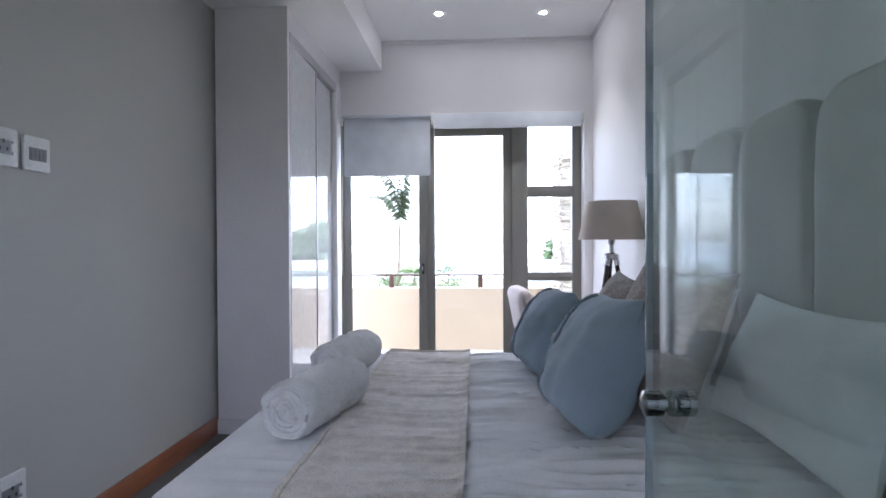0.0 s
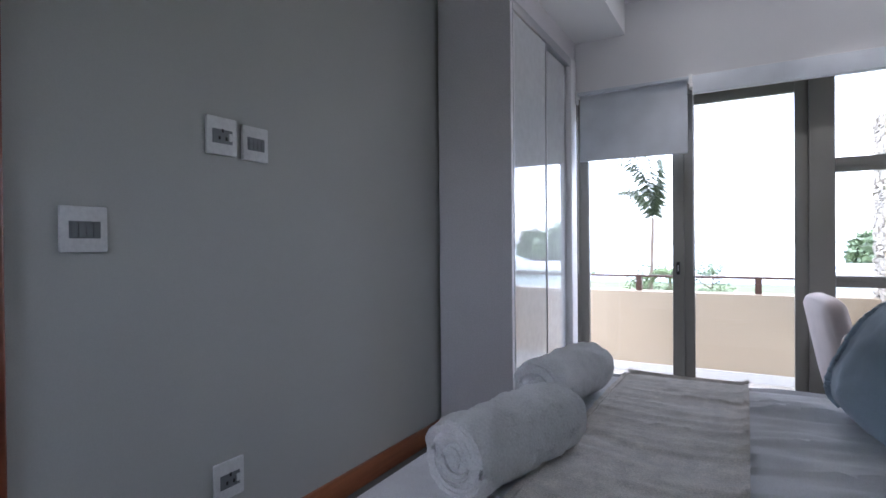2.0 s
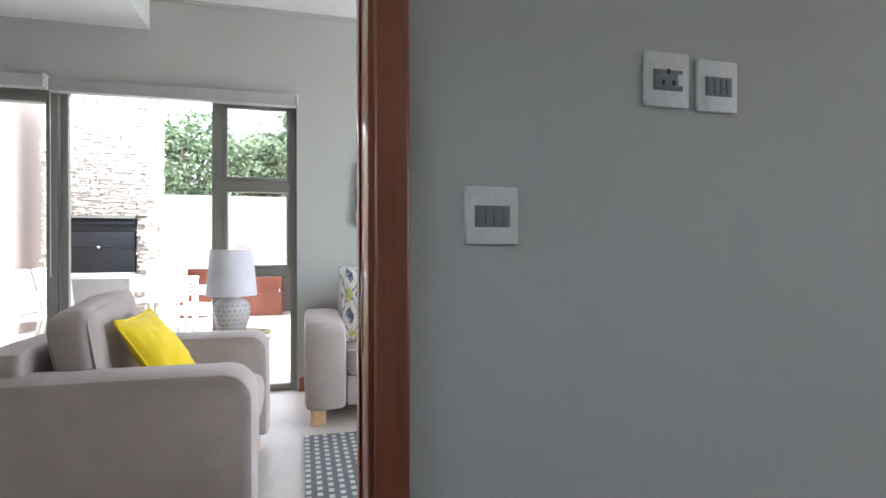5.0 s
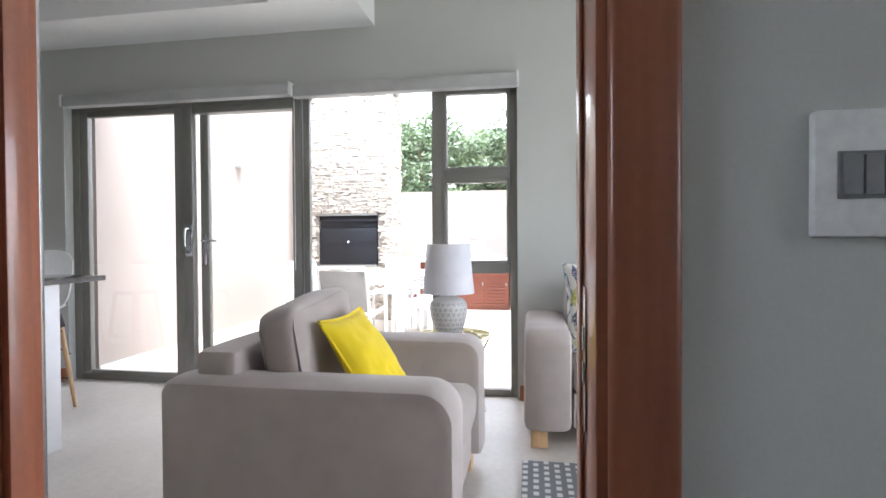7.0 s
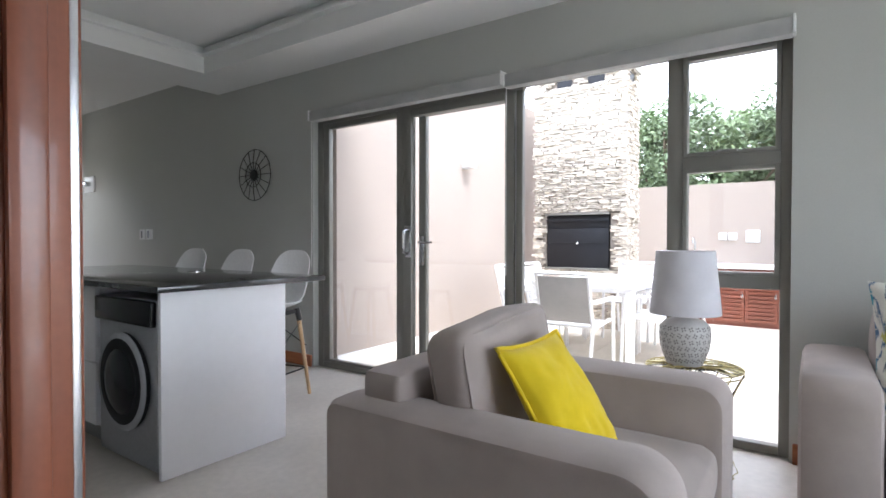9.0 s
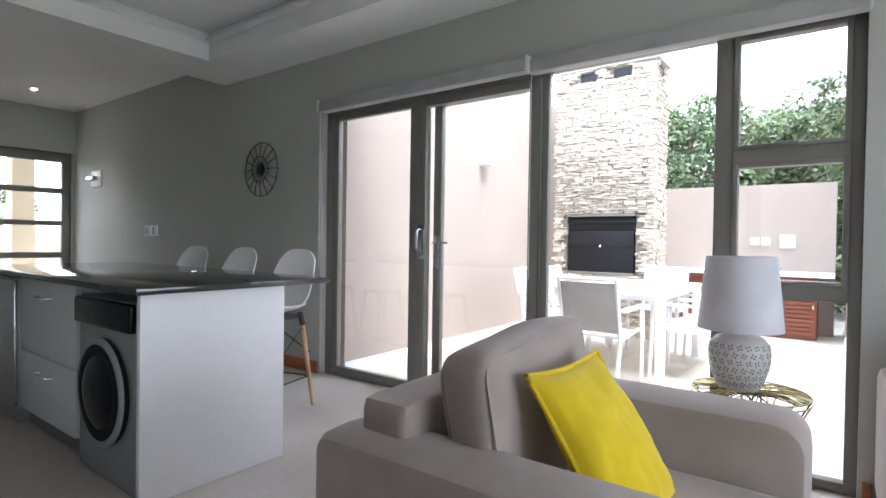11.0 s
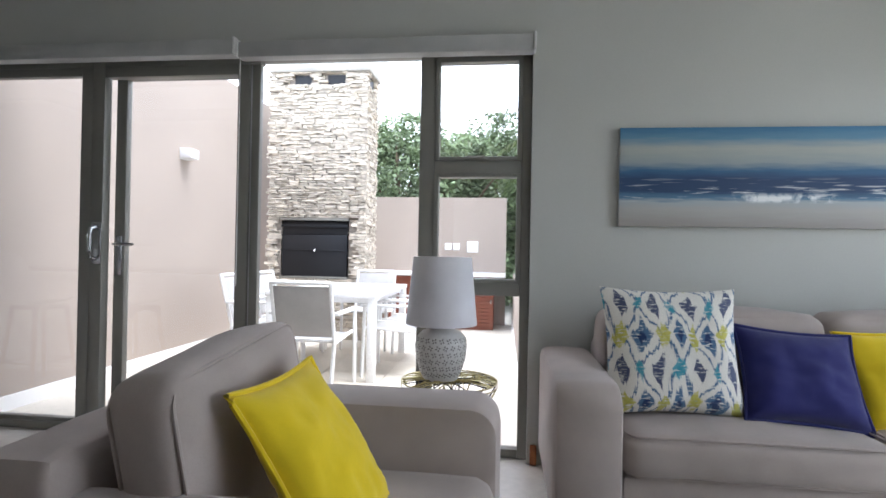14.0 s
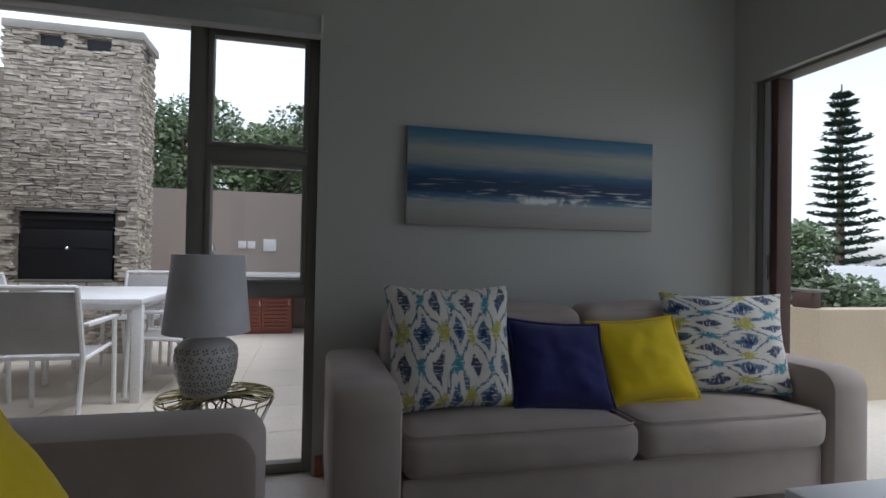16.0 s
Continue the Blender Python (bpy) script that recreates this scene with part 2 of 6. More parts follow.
def seascape(name):
    """Painted canvas: pale sky, dark blue sea, surf and sand in horizontal bands."""
    m = mat(name, (0.5, 0.5, 0.5), 0.55, bump=0.2, fine=300)
    n, l = m.node_tree.nodes, m.node_tree.links
    b = n["Principled BSDF"]
    tc = n.new("ShaderNodeTexCoord")
    sp = n.new("ShaderNodeSeparateXYZ")
    l.new(tc.outputs["Generated"], sp.inputs[0])
    no = n.new("ShaderNodeTexNoise")
    mp = n.new("ShaderNodeMapping")
    mp.inputs["Scale"].default_value = (1, 5, 18)
    l.new(tc.outputs["Generated"], mp.inputs["Vector"]), l.new(mp.outputs["Vector"], no.inputs["Vector"])
    no.inputs["Scale"].default_value, no.inputs["Detail"].default_value = 1.6, 8
    ma = n.new("ShaderNodeMath")
    ma.operation = "MULTIPLY_ADD"
    ma.inputs[1].default_value = 0.09
    l.new(no.outputs["Fac"], ma.inputs[0]), l.new(sp.outputs["Z"], ma.inputs[2])
    sb = n.new("ShaderNodeMath")
    sb.operation = "SUBTRACT"
    sb.inputs[1].default_value = 0.045
    l.new(ma.outputs[0], sb.inputs[0])
    r = ramp_node(n, [(0.0, (0.30, 0.28, 0.255)), (0.17, (0.40, 0.39, 0.37)), (0.25, (0.36, 0.40, 0.42)), (0.29, (0.07, 0.17, 0.28)), (0.36, (0.012, 0.045, 0.12)), (0.48, (0.010, 0.04, 0.115)), (0.56, (0.03, 0.11, 0.22)), (0.64, (0.26, 0.31, 0.32)), (0.78, (0.38, 0.39, 0.35)), (0.9, (0.10, 0.23, 0.34)), (1.0, (0.03, 0.14, 0.27))])
    l.new(sb.outputs[0], r.inputs["Fac"])
    wn2 = n.new("ShaderNodeTexNoise")
    wm = n.new("ShaderNodeMapping")
    wm.inputs["Scale"].default_value = (1, 6, 40)
    l.new(tc.outputs["Generated"], wm.inputs["Vector"]), l.new(wm.outputs["Vector"], wn2.inputs["Vector"])
    wn2.inputs["Scale"].default_value, wn2.inputs["Detail"].default_value = 1.3, 10
    th = n.new("ShaderNodeMapRange")
    th.inputs["From Min"].default_value, th.inputs["From Max"].default_value = 0.57, 0.66
    l.new(wn2.outputs["Fac"], th.inputs["Value"])
    band = ramp_node(n, [(0.24, (0, 0, 0)), (0.30, (1, 1, 1)), (0.42, (0.5, 0.5, 0.5)), (0.5, (0, 0, 0))])
    l.new(sp.outputs["Z"], band.inputs["Fac"])
    mu = n.new("ShaderNodeMath")
    mu.operation = "MULTIPLY"
    l.new(th.outputs["Result"], mu.inputs[0]), l.new(band.outputs["Color"], mu.inputs[1])
    foam = n.new("ShaderNodeTexNoise")
    fm = n.new("ShaderNodeMapping")
    fm.inputs["Scale"].default_value = (1, 26, 9)
    l.new(tc.outputs["Generated"], fm.inputs["Vector"]), l.new(fm.outputs["Vector"], foam.inputs["Vector"])
    foam.inputs["Scale"].default_value, foam.inputs["Detail"].default_value = 1.0, 5
    along = ramp_node(n, [(0.36, (0, 0, 0)), (0.46, (1, 1, 1)), (0.70, (1, 1, 1)), (0.74, (0, 0, 0))])
    l.new(sp.outputs["Y"], along.inputs["Fac"])
    high = ramp_node(n, [(0.235, (0, 0, 0)), (0.265, (1, 1, 1)), (0.30, (1, 1, 1)), (0.35, (0, 0, 0))])
    l.new(sp.outputs["Z"], high.inputs["Fac"])
    m1, m2, m3, m4 = (n.new("ShaderNodeMath") for _ in range(4))
    m1.operation, m2.operation, m3.operation, m4.operation = "MULTIPLY", "MULTIPLY", "MULTIPLY", "MAXIMUM"
    l.new(along.outputs["Color"], m1.inputs[0]), l.new(high.outputs["Color"], m1.inputs[1])
    fr2 = n.new("ShaderNodeMapRange")
    fr2.inputs["From Min"].default_value, fr2.inputs["From Max"].default_value = 0.42, 0.56
    l.new(foam.outputs["Fac"], fr2.inputs["Value"])
    l.new(m1.outputs[0], m2.inputs[0]), l.new(fr2.outputs["Result"], m2.inputs[1])
    l.new(mu.outputs[0], m4.inputs[0]), l.new(m2.outputs[0], m4.inputs[1])
    mu = m4
    mx = n.new("ShaderNodeMix")
    mx.data_type = "RGBA"
    mx.inputs["B"].default_value = (0.8, 0.82, 0.82, 1)
    l.new(mu.outputs[0], mx.inputs["Factor"]), l.new(r.outputs["Color"], mx.inputs["A"])
    l.new(mx.outputs["Result"], b.inputs["Base Color"])
    return m


def woven_rug(name):
    """Grey rug with off-white staggered flecks."""
    m = mat(name, (0.16, 0.17, 0.18), 0.95, bump=0.3, fine=500)
    n, l = m.node_tree.nodes, m.node_tree.links
    b = n["Principled BSDF"]
    base = b.inputs["Base Color"].links[0].from_socket
    geo = n.new("ShaderNodeNewGeometry")
    br = n.new("ShaderNodeTexBrick")
    br.offset = 0.5
    br.inputs["Scale"].default_value = 1.0
    br.inputs["Brick Width"].default_value, br.inputs["Row Height"].default_value = 0.06, 0.05
    br.inputs["Mortar Size"].default_value, br.inputs["Mortar Smooth"].default_value = 0.016, 0.35
    l.new(geo.outputs["Position"], br.inputs["Vector"])
    mx = n.new("ShaderNodeMix")
    mx.data_type = "RGBA"
    mx.inputs["B"].default_value = (0.62, 0.61, 0.58, 1)
    l.new(br.outputs["Fac"], mx.inputs["Factor"]), l.new(base, mx.inputs["B"])
    mx.inputs["A"].default_value = (0.60, 0.59, 0.56, 1)
    l.new(mx.outputs["Result"], b.inputs["Base Color"])
    return m


M_wall = mat("wall_paint", (0.50, 0.505, 0.475), 0.75, vary=0.03, scale=1.2, fine=180, bump=0.04, fine_vary=0.02)
# same grey-green paint as M_wall, lightened to stand in for missing bedroom light
M_wall_lit = mat("wall_paint_brightened", (0.55, 0.555, 0.525), 0.75, vary=0.03, scale=1.2, fine=180, bump=0.04, fine_vary=0.02)
M_wall_bed = mat("bedroom_wall_paint", (0.79, 0.78, 0.78), 0.7, vary=0.03, scale=1.2, fine=180, bump=0.04, fine_vary=0.02)
M_ceiling = mat("ceiling_paint", (0.85, 0.85, 0.84), 0.8, vary=0.02, scale=1, fine=150, bump=0.02, fine_vary=0.015)
M_screed = mat("cement_screed", (0.54, 0.495, 0.44), 0.42, vary=0.10, scale=1.6, fine=25, bump=0.02, fine_vary=0.05)
M_carpet = mat("dark_carpet", (0.14, 0.135, 0.13), 0.95, vary=0.1, scale=4, fine=400, bump=0.4)
M_patio = mat("patio_tile", (0.62, 0.57, 0.49), 0.55, vary=0.05, scale=2, fine=40, bump=0.02, obj_random=0.04)
M_plaster = mat("outdoor_plaster", (0.385, 0.325, 0.28), 0.85, vary=0.05, scale=1.3, fine=90, bump=0.12)
M_plaster_y = mat("parapet_plaster", (0.52, 0.43, 0.31), 0.85, vary=0.06, scale=1.3, fine=90, bump=0.12)
M_alu = mat("bronze_aluminium", (0.235, 0.228, 0.205), 0.45, 0.25, vary=0.04, fine=200, bump=0.01)
M_alu_light = mat("grey_aluminium", (0.50, 0.50, 0.52), 0.3, 0.6, vary=0.04, fine=200, bump=0.01)
M_jamb = wood("red_stained_timber", (0.27, 0.086, 0.042), 0.36, 0.4)
M_skirt = wood("orange_timber", (0.36, 0.12, 0.045), 0.35, 0.3, axis=1)
M_gloss_white = mat("gloss_white_board", (0.88, 0.88, 0.90), 0.4, vary=0.015, fine=20, bump=0.0, fine_vary=0.01)
M_mirror_door = mat("gloss_white_glass", (0.62, 0.64, 0.66), 0.02, vary=0.01, fine=20, bump=0.0, coat=1.0, spec=1.0)
M_cup = mat("cupboard_side_paint", (0.79, 0.77, 0.79), 0.5, vary=0.03, fine=120, bump=0.01)
M_glass = glass("window_glass")
M_glass_green = glass("green_door_glass", (0.88, 0.955, 0.935))
M_glass_edge = mat("glass_edge", (0.25, 0.30, 0.38), 0.1, vary=0.02, bump=0.0)
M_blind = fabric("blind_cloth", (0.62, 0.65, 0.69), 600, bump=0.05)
# white patio cassettes seen against the light: their shade is in this colour
M_cassette_shaded = fabric("shaded_blind_cloth", (0.42, 0.42, 0.41), 600, bump=0.05)
M_white_plastic = mat("white_plastic", (0.80, 0.80, 0.79), 0.3, vary=0.02, fine=80, bump=0.0)
M_grey_plastic = mat("grey_plastic", (0.22, 0.23, 0.24), 0.35, vary=0.04, bump=0.0)
M_black = mat("black_plastic", (0.015, 0.015, 0.016), 0.3, vary=0.1, bump=0.0)
M_linen = fabric("white_bed_linen", (0.90, 0.90, 0.92), 700)
M_throw = mat("beige_throw_cloth", (0.80, 0.745, 0.68), 0.95, vary=0.14, scale=26, fine=320, bump=0.45, sheen=0.5, spec=0.1, fine_vary=0.2)
M_towel = mat("white_terry", (0.89, 0.89, 0.90), 0.95, vary=0.04, scale=20, fine=220, bump=0.45, sheen=0.3, spec=0.1, fine_vary=0.08)
M_blue = fabric("dusty_blue_cloth", (0.33, 0.41, 0.49), 700)
M_damask = damask("taupe_damask")
M_headboard = fabric("grey_headboard_cloth", (0.56, 0.56, 0.54), 800)
M_sofa = fabric("taupe_upholstery", (0.40, 0.345, 0.315), 900)
M_chair_cloth = fabric("cream_upholstery", (0.62, 0.55, 0.53), 900)
M_yellow = fabric("yellow_cloth", (0.763, 0.567, 0.012), 800)
M_navy = fabric("navy_cloth", (0.022, 0.024, 0.12), 800)
M_ikat = ikat("ikat_cloth")
M_ikat_flip = ikat("ikat_cloth_sideways", True)
M_paint = seascape("seascape_canvas")
M_canvas = mat("canvas_edge", (0.42, 0.42, 0.40), 0.8)
M_rug = woven_rug("grey_woven_rug")
M_granite = mat("dark_granite", (0.05, 0.05, 0.052), 0.12, vary=0.2, scale=30, fine=220, bump=0.0, coat=0.4, fine_vary=0.3)
M_steel = mat("brushed_steel", (0.55, 0.55, 0.56), 0.25, 1.0, vary=0.05, bump=0.01)
M_washer = mat("silver_appliance", (0.40, 0.41, 0.44), 0.35, 0.5, vary=0.03, bump=0.0)
M_black_glass = mat("black_glass", (0.010, 0.010, 0.012), 0.12, vary=0.05, bump=0.0, spec=0.35)
M_door_plastic = mat("black_moulded_plastic", (0.012, 0.012, 0.014), 0.5, vary=0.05, bump=0.0, spec=0.2)
M_beech = wood("beech", (0.58, 0.38, 0.20), 0.4, 0.15)
M_walnut = wood("dark_walnut", (0.07, 0.04, 0.03), 0.35, 0.3)
M_wire = mat("black_wire", (0.02, 0.02, 0.02), 0.4, 0.6, bump=0.0)
M_brass = mat("aged_brass_wire", (0.45, 0.38, 0.17), 0.3, 0.9, bump=0.0)
M_shade = fabric("lamp_shade_cloth", (0.72, 0.71, 0.75), 500)
M_shade_bed = fabric("taupe_lamp_shade", (0.66, 0.58, 0.50), 500)
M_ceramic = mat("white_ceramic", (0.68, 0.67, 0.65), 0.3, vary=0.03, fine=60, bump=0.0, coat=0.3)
M_hole_shade = mat("cut_out_shade", (0.17, 0.16, 0.15), 0.7, vary=0.05, bump=0.0)
M_stone = mat("ledge_stone", (0.53, 0.475, 0.40), 0.85, vary=0.24, scale=11, fine=70, bump=0.5, obj_random=0.24, island=0.22)
M_mortar = mat("stone_joint", (0.30, 0.265, 0.23), 0.9, vary=0.2, scale=20, fine=120, bump=0.4)
M_concrete = mat("concrete_cap", (0.42, 0.40, 0.36), 0.85, vary=0.12, scale=4, bump=0.2)
M_fire = mat("black_steel_door", (0.02, 0.021, 0.025), 0.4, 0.4, vary=0.1, bump=0.01)
M_louvre = wood("red_brown_louvre", (0.20, 0.055, 0.028), 0.45, 0.1, axis=1)
M_worktop = mat("white_stone_top", (0.80, 0.79, 0.77), 0.3, vary=0.03, bump=0.0)
M_white_metal = mat("white_powder_coat", (0.82, 0.82, 0.82), 0.35, vary=0.02, bump=0.0)
M_mesh_cloth = fabric("grey_sling_mesh", (0.42, 0.41, 0.40), 400)
M_leaf = mat("leaf_green", (0.155, 0.205, 0.11), 0.6, vary=0.5, scale=0.9, fine=6, bump=0.0, island=0.5)
M_leaf_light = mat("palm_green", (0.10, 0.14, 0.05), 0.55, vary=0.3, scale=1, fine=6, bump=0.0, island=0.4)
M_palm_dark = mat("windblown_palm_green", (0.045, 0.06, 0.03), 0.6, vary=0.3, scale=1, fine=6, bump=0.0, island=0.4)
M_pine = mat("pine_green", (0.03, 0.055, 0.03), 0.7, vary=0.4, scale=1, fine=6, bump=0.0, island=0.4)
M_bark = mat("bark", (0.16, 0.12, 0.09), 0.9, vary=0.3, scale=6, fine=40, bump=0.4)
M_ground = mat("garden_ground", (0.10, 0.12, 0.05), 0.95, vary=0.3, scale=0.3, fine=5, bump=0.1)
M_sea = mat("pale_sea", (0.35, 0.42, 0.47), 0.25, vary=0.1, scale=0.02, fine=0.3, bump=0.02)
M_roof = mat("pale_roof_sheet", (0.55, 0.56, 0.56), 0.6, vary=0.08, scale=1, fine=12, bump=0.05)
M_roof_tile = mat("brown_roof_shingle", (0.22, 0.15, 0.11), 0.85, vary=0.2, scale=3, fine=30, bump=0.2, island=0.25)
M_house = mat("far_house_wall", (0.55, 0.60, 0.60), 0.85, vary=0.05)
M_pot = mat("brown_pot", (0.09, 0.05, 0.04), 0.7, vary=0.2)
M_knob = mat("dark_chrome", (0.30, 0.31, 0.32), 0.22, 1.0, vary=0.05, bump=0.0)
M_rail = mat("brown_metal", (0.10, 0.055, 0.04), 0.5, 0.2, vary=0.08)
M_glow = glow("lamp_glow", (1.0, 0.93, 0.82), 30)


# ---- mesh helpers ----
def box_bm(bm, x0, x1, y0, y1, z0, z1, bevel=0.0, seg=2):
    r = bmesh.ops.create_cube(bm, size=1)
    bmesh.ops.scale(bm, vec=(x1 - x0, y1 - y0, z1 - z0), verts=r["verts"])
    bmesh.ops.translate(bm, vec=((x0 + x1) / 2, (y0 + y1) / 2, (z0 + z1) / 2), verts=r["verts"])
    if bevel:
        edges = list({e for v in r["verts"] for e in v.link_edges})
        bmesh.ops.bevel(bm, geom=edges, offset=bevel, segments=seg, profile=0.5, affect="EDGES")
    return bm


def boxes(*list_of, bevel=0.0, seg=2):
    bm = bmesh.new()
    for b in list_of:
        box_bm(bm, *b, bevel=bevel, seg=seg)
    return bm


def tube(bm, points, radius, sides=8, closed=False, taper=1.0):
    """A round bar through the points."""
    pts = [Vector(p) for p in points]
    rings = []
    n = len(pts)
    for i, p in enumerate(pts):
        a = pts[(i - 1) % n] if (closed or i > 0) else p
        b = pts[(i + 1) % n] if (closed or i < n - 1) else p
        d = (b - a).normalized()
        up = Vector((0, 0, 1)) if abs(d.z) < 0.95 else Vector((1, 0, 0))
        s = d.cross(up).normalized()
        u = s.cross(d).normalized()
        r = radius * (1 + (taper - 1) * i / max(n - 1, 1))
        rings.append([bm.verts.new(p + (s * math.cos(2 * math.pi * k / sides) + u * math.sin(2 * math.pi * k / sides)) * r) for k in range(sides)])
    for i in range(n if closed else n - 1):
        q, w = rings[i], rings[(i + 1) % n]
        for k in range(sides):
            bm.faces.new((q[k], q[(k + 1) % sides], w[(k + 1) % sides], w[k]))
    if not closed:
        bm.faces.new(rings[0][::-1]), bm.faces.new(rings[-1])
    return bm


def lathe(profile, sides=32, bm=None, at=(0, 0, 0)):
    """A turned solid from (radius, height) pairs, bottom to top."""
    bm = bm or bmesh.new()
    rings = [[bm.verts.new((at[0] + r * math.cos(2 * math.pi * k / sides), at[1] + r * math.sin(2 * math.pi * k / sides), at[2] + z)) for k in range(sides)] for r, z in profile]
    for q, w in zip(rings, rings[1:]):
        for k in range(sides):
            bm.faces.new((q[k], q[(k + 1) % sides], w[(k + 1) % sides], w[k]))
    if profile[0][0] > 0.001:
        bm.faces.new(rings[0][::-1])
    if profile[-1][0] > 0.001:
        bm.faces.new(rings[-1])
    return bm


def mesh_of(name, bm, material, smooth=True):
    bmesh.ops.recalc_face_normals(bm, faces=bm.faces)
    me = bpy.data.meshes.new(name)
    bm.to_mesh(me)
    bm.free()
    me.materials.append(material)
    if smooth:
        for p in me.polygons:
            p.use_smooth = True
        me.set_sharp_from_angle(angle=radians(38))
    return me


def part(name, bm, material, parent, label="", smooth=True):
    ob = new(name, mesh_of(name, bm, material, smooth))
    ob.parent = parent
    if label:
        tagged(ob, label)
    return ob


def thing(name, label, category, group="", m=None):
    ob = new(name)
    ob.empty_display_size = 0.1
    if m is not None:
        ob.matrix_basis = m
    return tagged(ob, label, category, group)


def solid(name, bm, material, label, category, group="", kind="", smooth=True):
    return tagged(new(name, mesh_of(name, bm, material, smooth)), label, category, group, kind)


def structure(name, bm, material, label, category="", smooth=False):
    return solid(name, bm, material, label, category or name.split("_")[0], "", "structure", smooth)


def cushion(w, h, t, ears=0.05, n=22, wrinkle=0.006, seed=0):
    """A filled scatter cushion that stands in the xz plane on its lower edge, facing -y, with UVs left to mesh()."""
    bm = bmesh.new()
    uvl = bm.loops.layers.uv.new("UVMap")
    sides = []
    for s in (-1, 1):
        grid = []
        for i in range(n + 1):
            row = []
            for j in range(n + 1):
                u, v = 2 * i / n - 1, 2 * j / n - 1
                pin = 1 - ears * 1.6 * (1 - v * v) * abs(u) ** 3
                piv = 1 - ears * 1.6 * (1 - u * u) * abs(v) ** 3
                puff = ((1 - abs(u) ** 2.8) * (1 - abs(v) ** (2.2 if v > 0 else 4.5))) ** 0.58 * (1 - 0.10 * v)
                wob = noise.noise(Vector((u * 2.3 + seed, v * 2.3, s * 3 + seed))) * wrinkle * 2.5 + noise.noise(Vector((u * 6 + seed, v * 6, s * 5))) * wrinkle
                row.append(bm.verts.new((u * w / 2 * pin, s * (t / 2 * puff + wob * puff), h / 2 + v * h / 2 * piv)))
            grid.append(row)
        sides.append(grid)
    for s, grid in enumerate(sides):
        for i in range(n):
            for j in range(n):
                f = bm.faces.new((grid[i][j], grid[i + 1][j], grid[i + 1][j + 1], grid[i][j + 1]))
                for lp, (a, b) in zip(f.loops, ((i, j), (i + 1, j), (i + 1, j + 1), (i, j + 1))):
                    lp[uvl].uv = (a / n, b / n)
    bmesh.ops.remove_doubles(bm, verts=bm.verts, dist=0.0004)
    return bm


def soft_box(x0, x1, y0, y1, z0, z1, r=0.05, puff=0.02, cuts=8, wrinkle=0.003, seed=0):
    """An upholstered block with rounded edges and slightly domed faces."""
    bm = bmesh.new()
    bmesh.ops.create_cube(bm, size=2)
    bmesh.ops.subdivide_edges(bm, edges=bm.edges, cuts=cuts, use_grid_fill=True)
    hx, hy, hz = (x1 - x0) / 2, (y1 - y0) / 2, (z1 - z0) / 2
    c = Vector(((x0 + x1) / 2, (y0 + y1) / 2, (z0 + z1) / 2))
    for v in bm.verts:
        # crowd the rings towards the edges so that the rounding stays tight
        q = Vector([math.copysign(abs(a) ** 0.6, a) for a in v.co])
        p = Vector((q.x * hx, q.y * hy, q.z * hz))
        inner = Vector((max(-hx + r, min(hx - r, p.x)), max(-hy + r, min(hy - r, p.y)), max(-hz + r, min(hz - r, p.z))))
        d = p - inner
        out = inner + (d.normalized() * r if d.length > 1e-6 else d)
        dome = (1 - q.x ** 2) * (1 - q.y ** 2) if abs(q.z) > 0.99 else (1 - q.x ** 2) * (1 - q.z ** 2) if abs(q.y) > 0.99 else (1 - q.y ** 2) * (1 - q.z ** 2)
        nrm = d.normalized() if d.length > 1e-6 else Vector((0, 0, 0))
        wob = noise.noise((c + out) * 5 + Vector((seed, 0, 0))) * wrinkle
        v.co = c + out + nrm * (puff * dome + wob)
    return bm


def seam(x0, x1, y0, y1, z0, z1, axis, at, r=0.05, radius=0.0045):
    """A piped seam: a rounded rectangle across one axis, near the edge of an upholstered block."""
    (a0, a1), (c0, c1) = {"x": ((y0, y1), (z0, z1)), "y": ((x0, x1), (z0, z1)), "z": ((x0, x1), (y0, y1))}[axis]
    k = r * 0.24
    a0, a1, c0, c1 = a0 + k, a1 - k, c0 + k, c1 - k
    pts = []
    for ca, cc, s in ((a1 - r, c0 + r, -90), (a1 - r, c1 - r, 0), (a0 + r, c1 - r, 90), (a0 + r, c0 + r, 180)):
        for i in range(6):
            t = radians(s + 18 * i)
            p, q = ca + r * math.cos(t), cc + r * math.sin(t)
            pts.append({"x": (at, p, q), "y": (p, at, q), "z": (p, q, at)}[axis])
    return tube(bmesh.new(), pts, radius, 6, closed=True)


# ---- structure: bedroom ----
structure("floor_bedroom", boxes((-1.21, 1.35, -1.3, 4.42, -0.15, 0.0)), M_carpet, "dark grey short-pile carpet on the bedroom floor", "floor")
structure("floor_living", boxes((-4.55, -1.21, -8.4, 3.2, -0.15, -0.002)), M_screed, "smooth grey cement screed floor", "floor")
# wall between bedroom and living room, with the doorway
structure("wall_west_bedroom", boxes((-1.40, -1.21, -8.4, -0.16, 0, 2.95), (-1.40, -1.21, 0.82, 4.42, 0, 2.95), (-1.40, -1.21, -0.16, 0.82, 2.12, 2.95)), M_wall_lit, "matt grey-green painted wall", "wall")
structure("wall_north_bedroom", boxes((-1.21, -0.80, 4.2, 4.42, 0, 2.9), (1.28, 1.55, 4.2, 4.42, 0, 2.9), (-0.80, 1.28, 4.2, 4.42, 2.22, 2.9)), M_wall_bed, "pale grey painted wall round the balcony doors", "wall")
structure("wall_east_bedroom", boxes((1.35, 1.55, -1.5, 4.2, 0, 2.9)), M_wall_bed, "pale grey painted wall behind the bed", "wall")
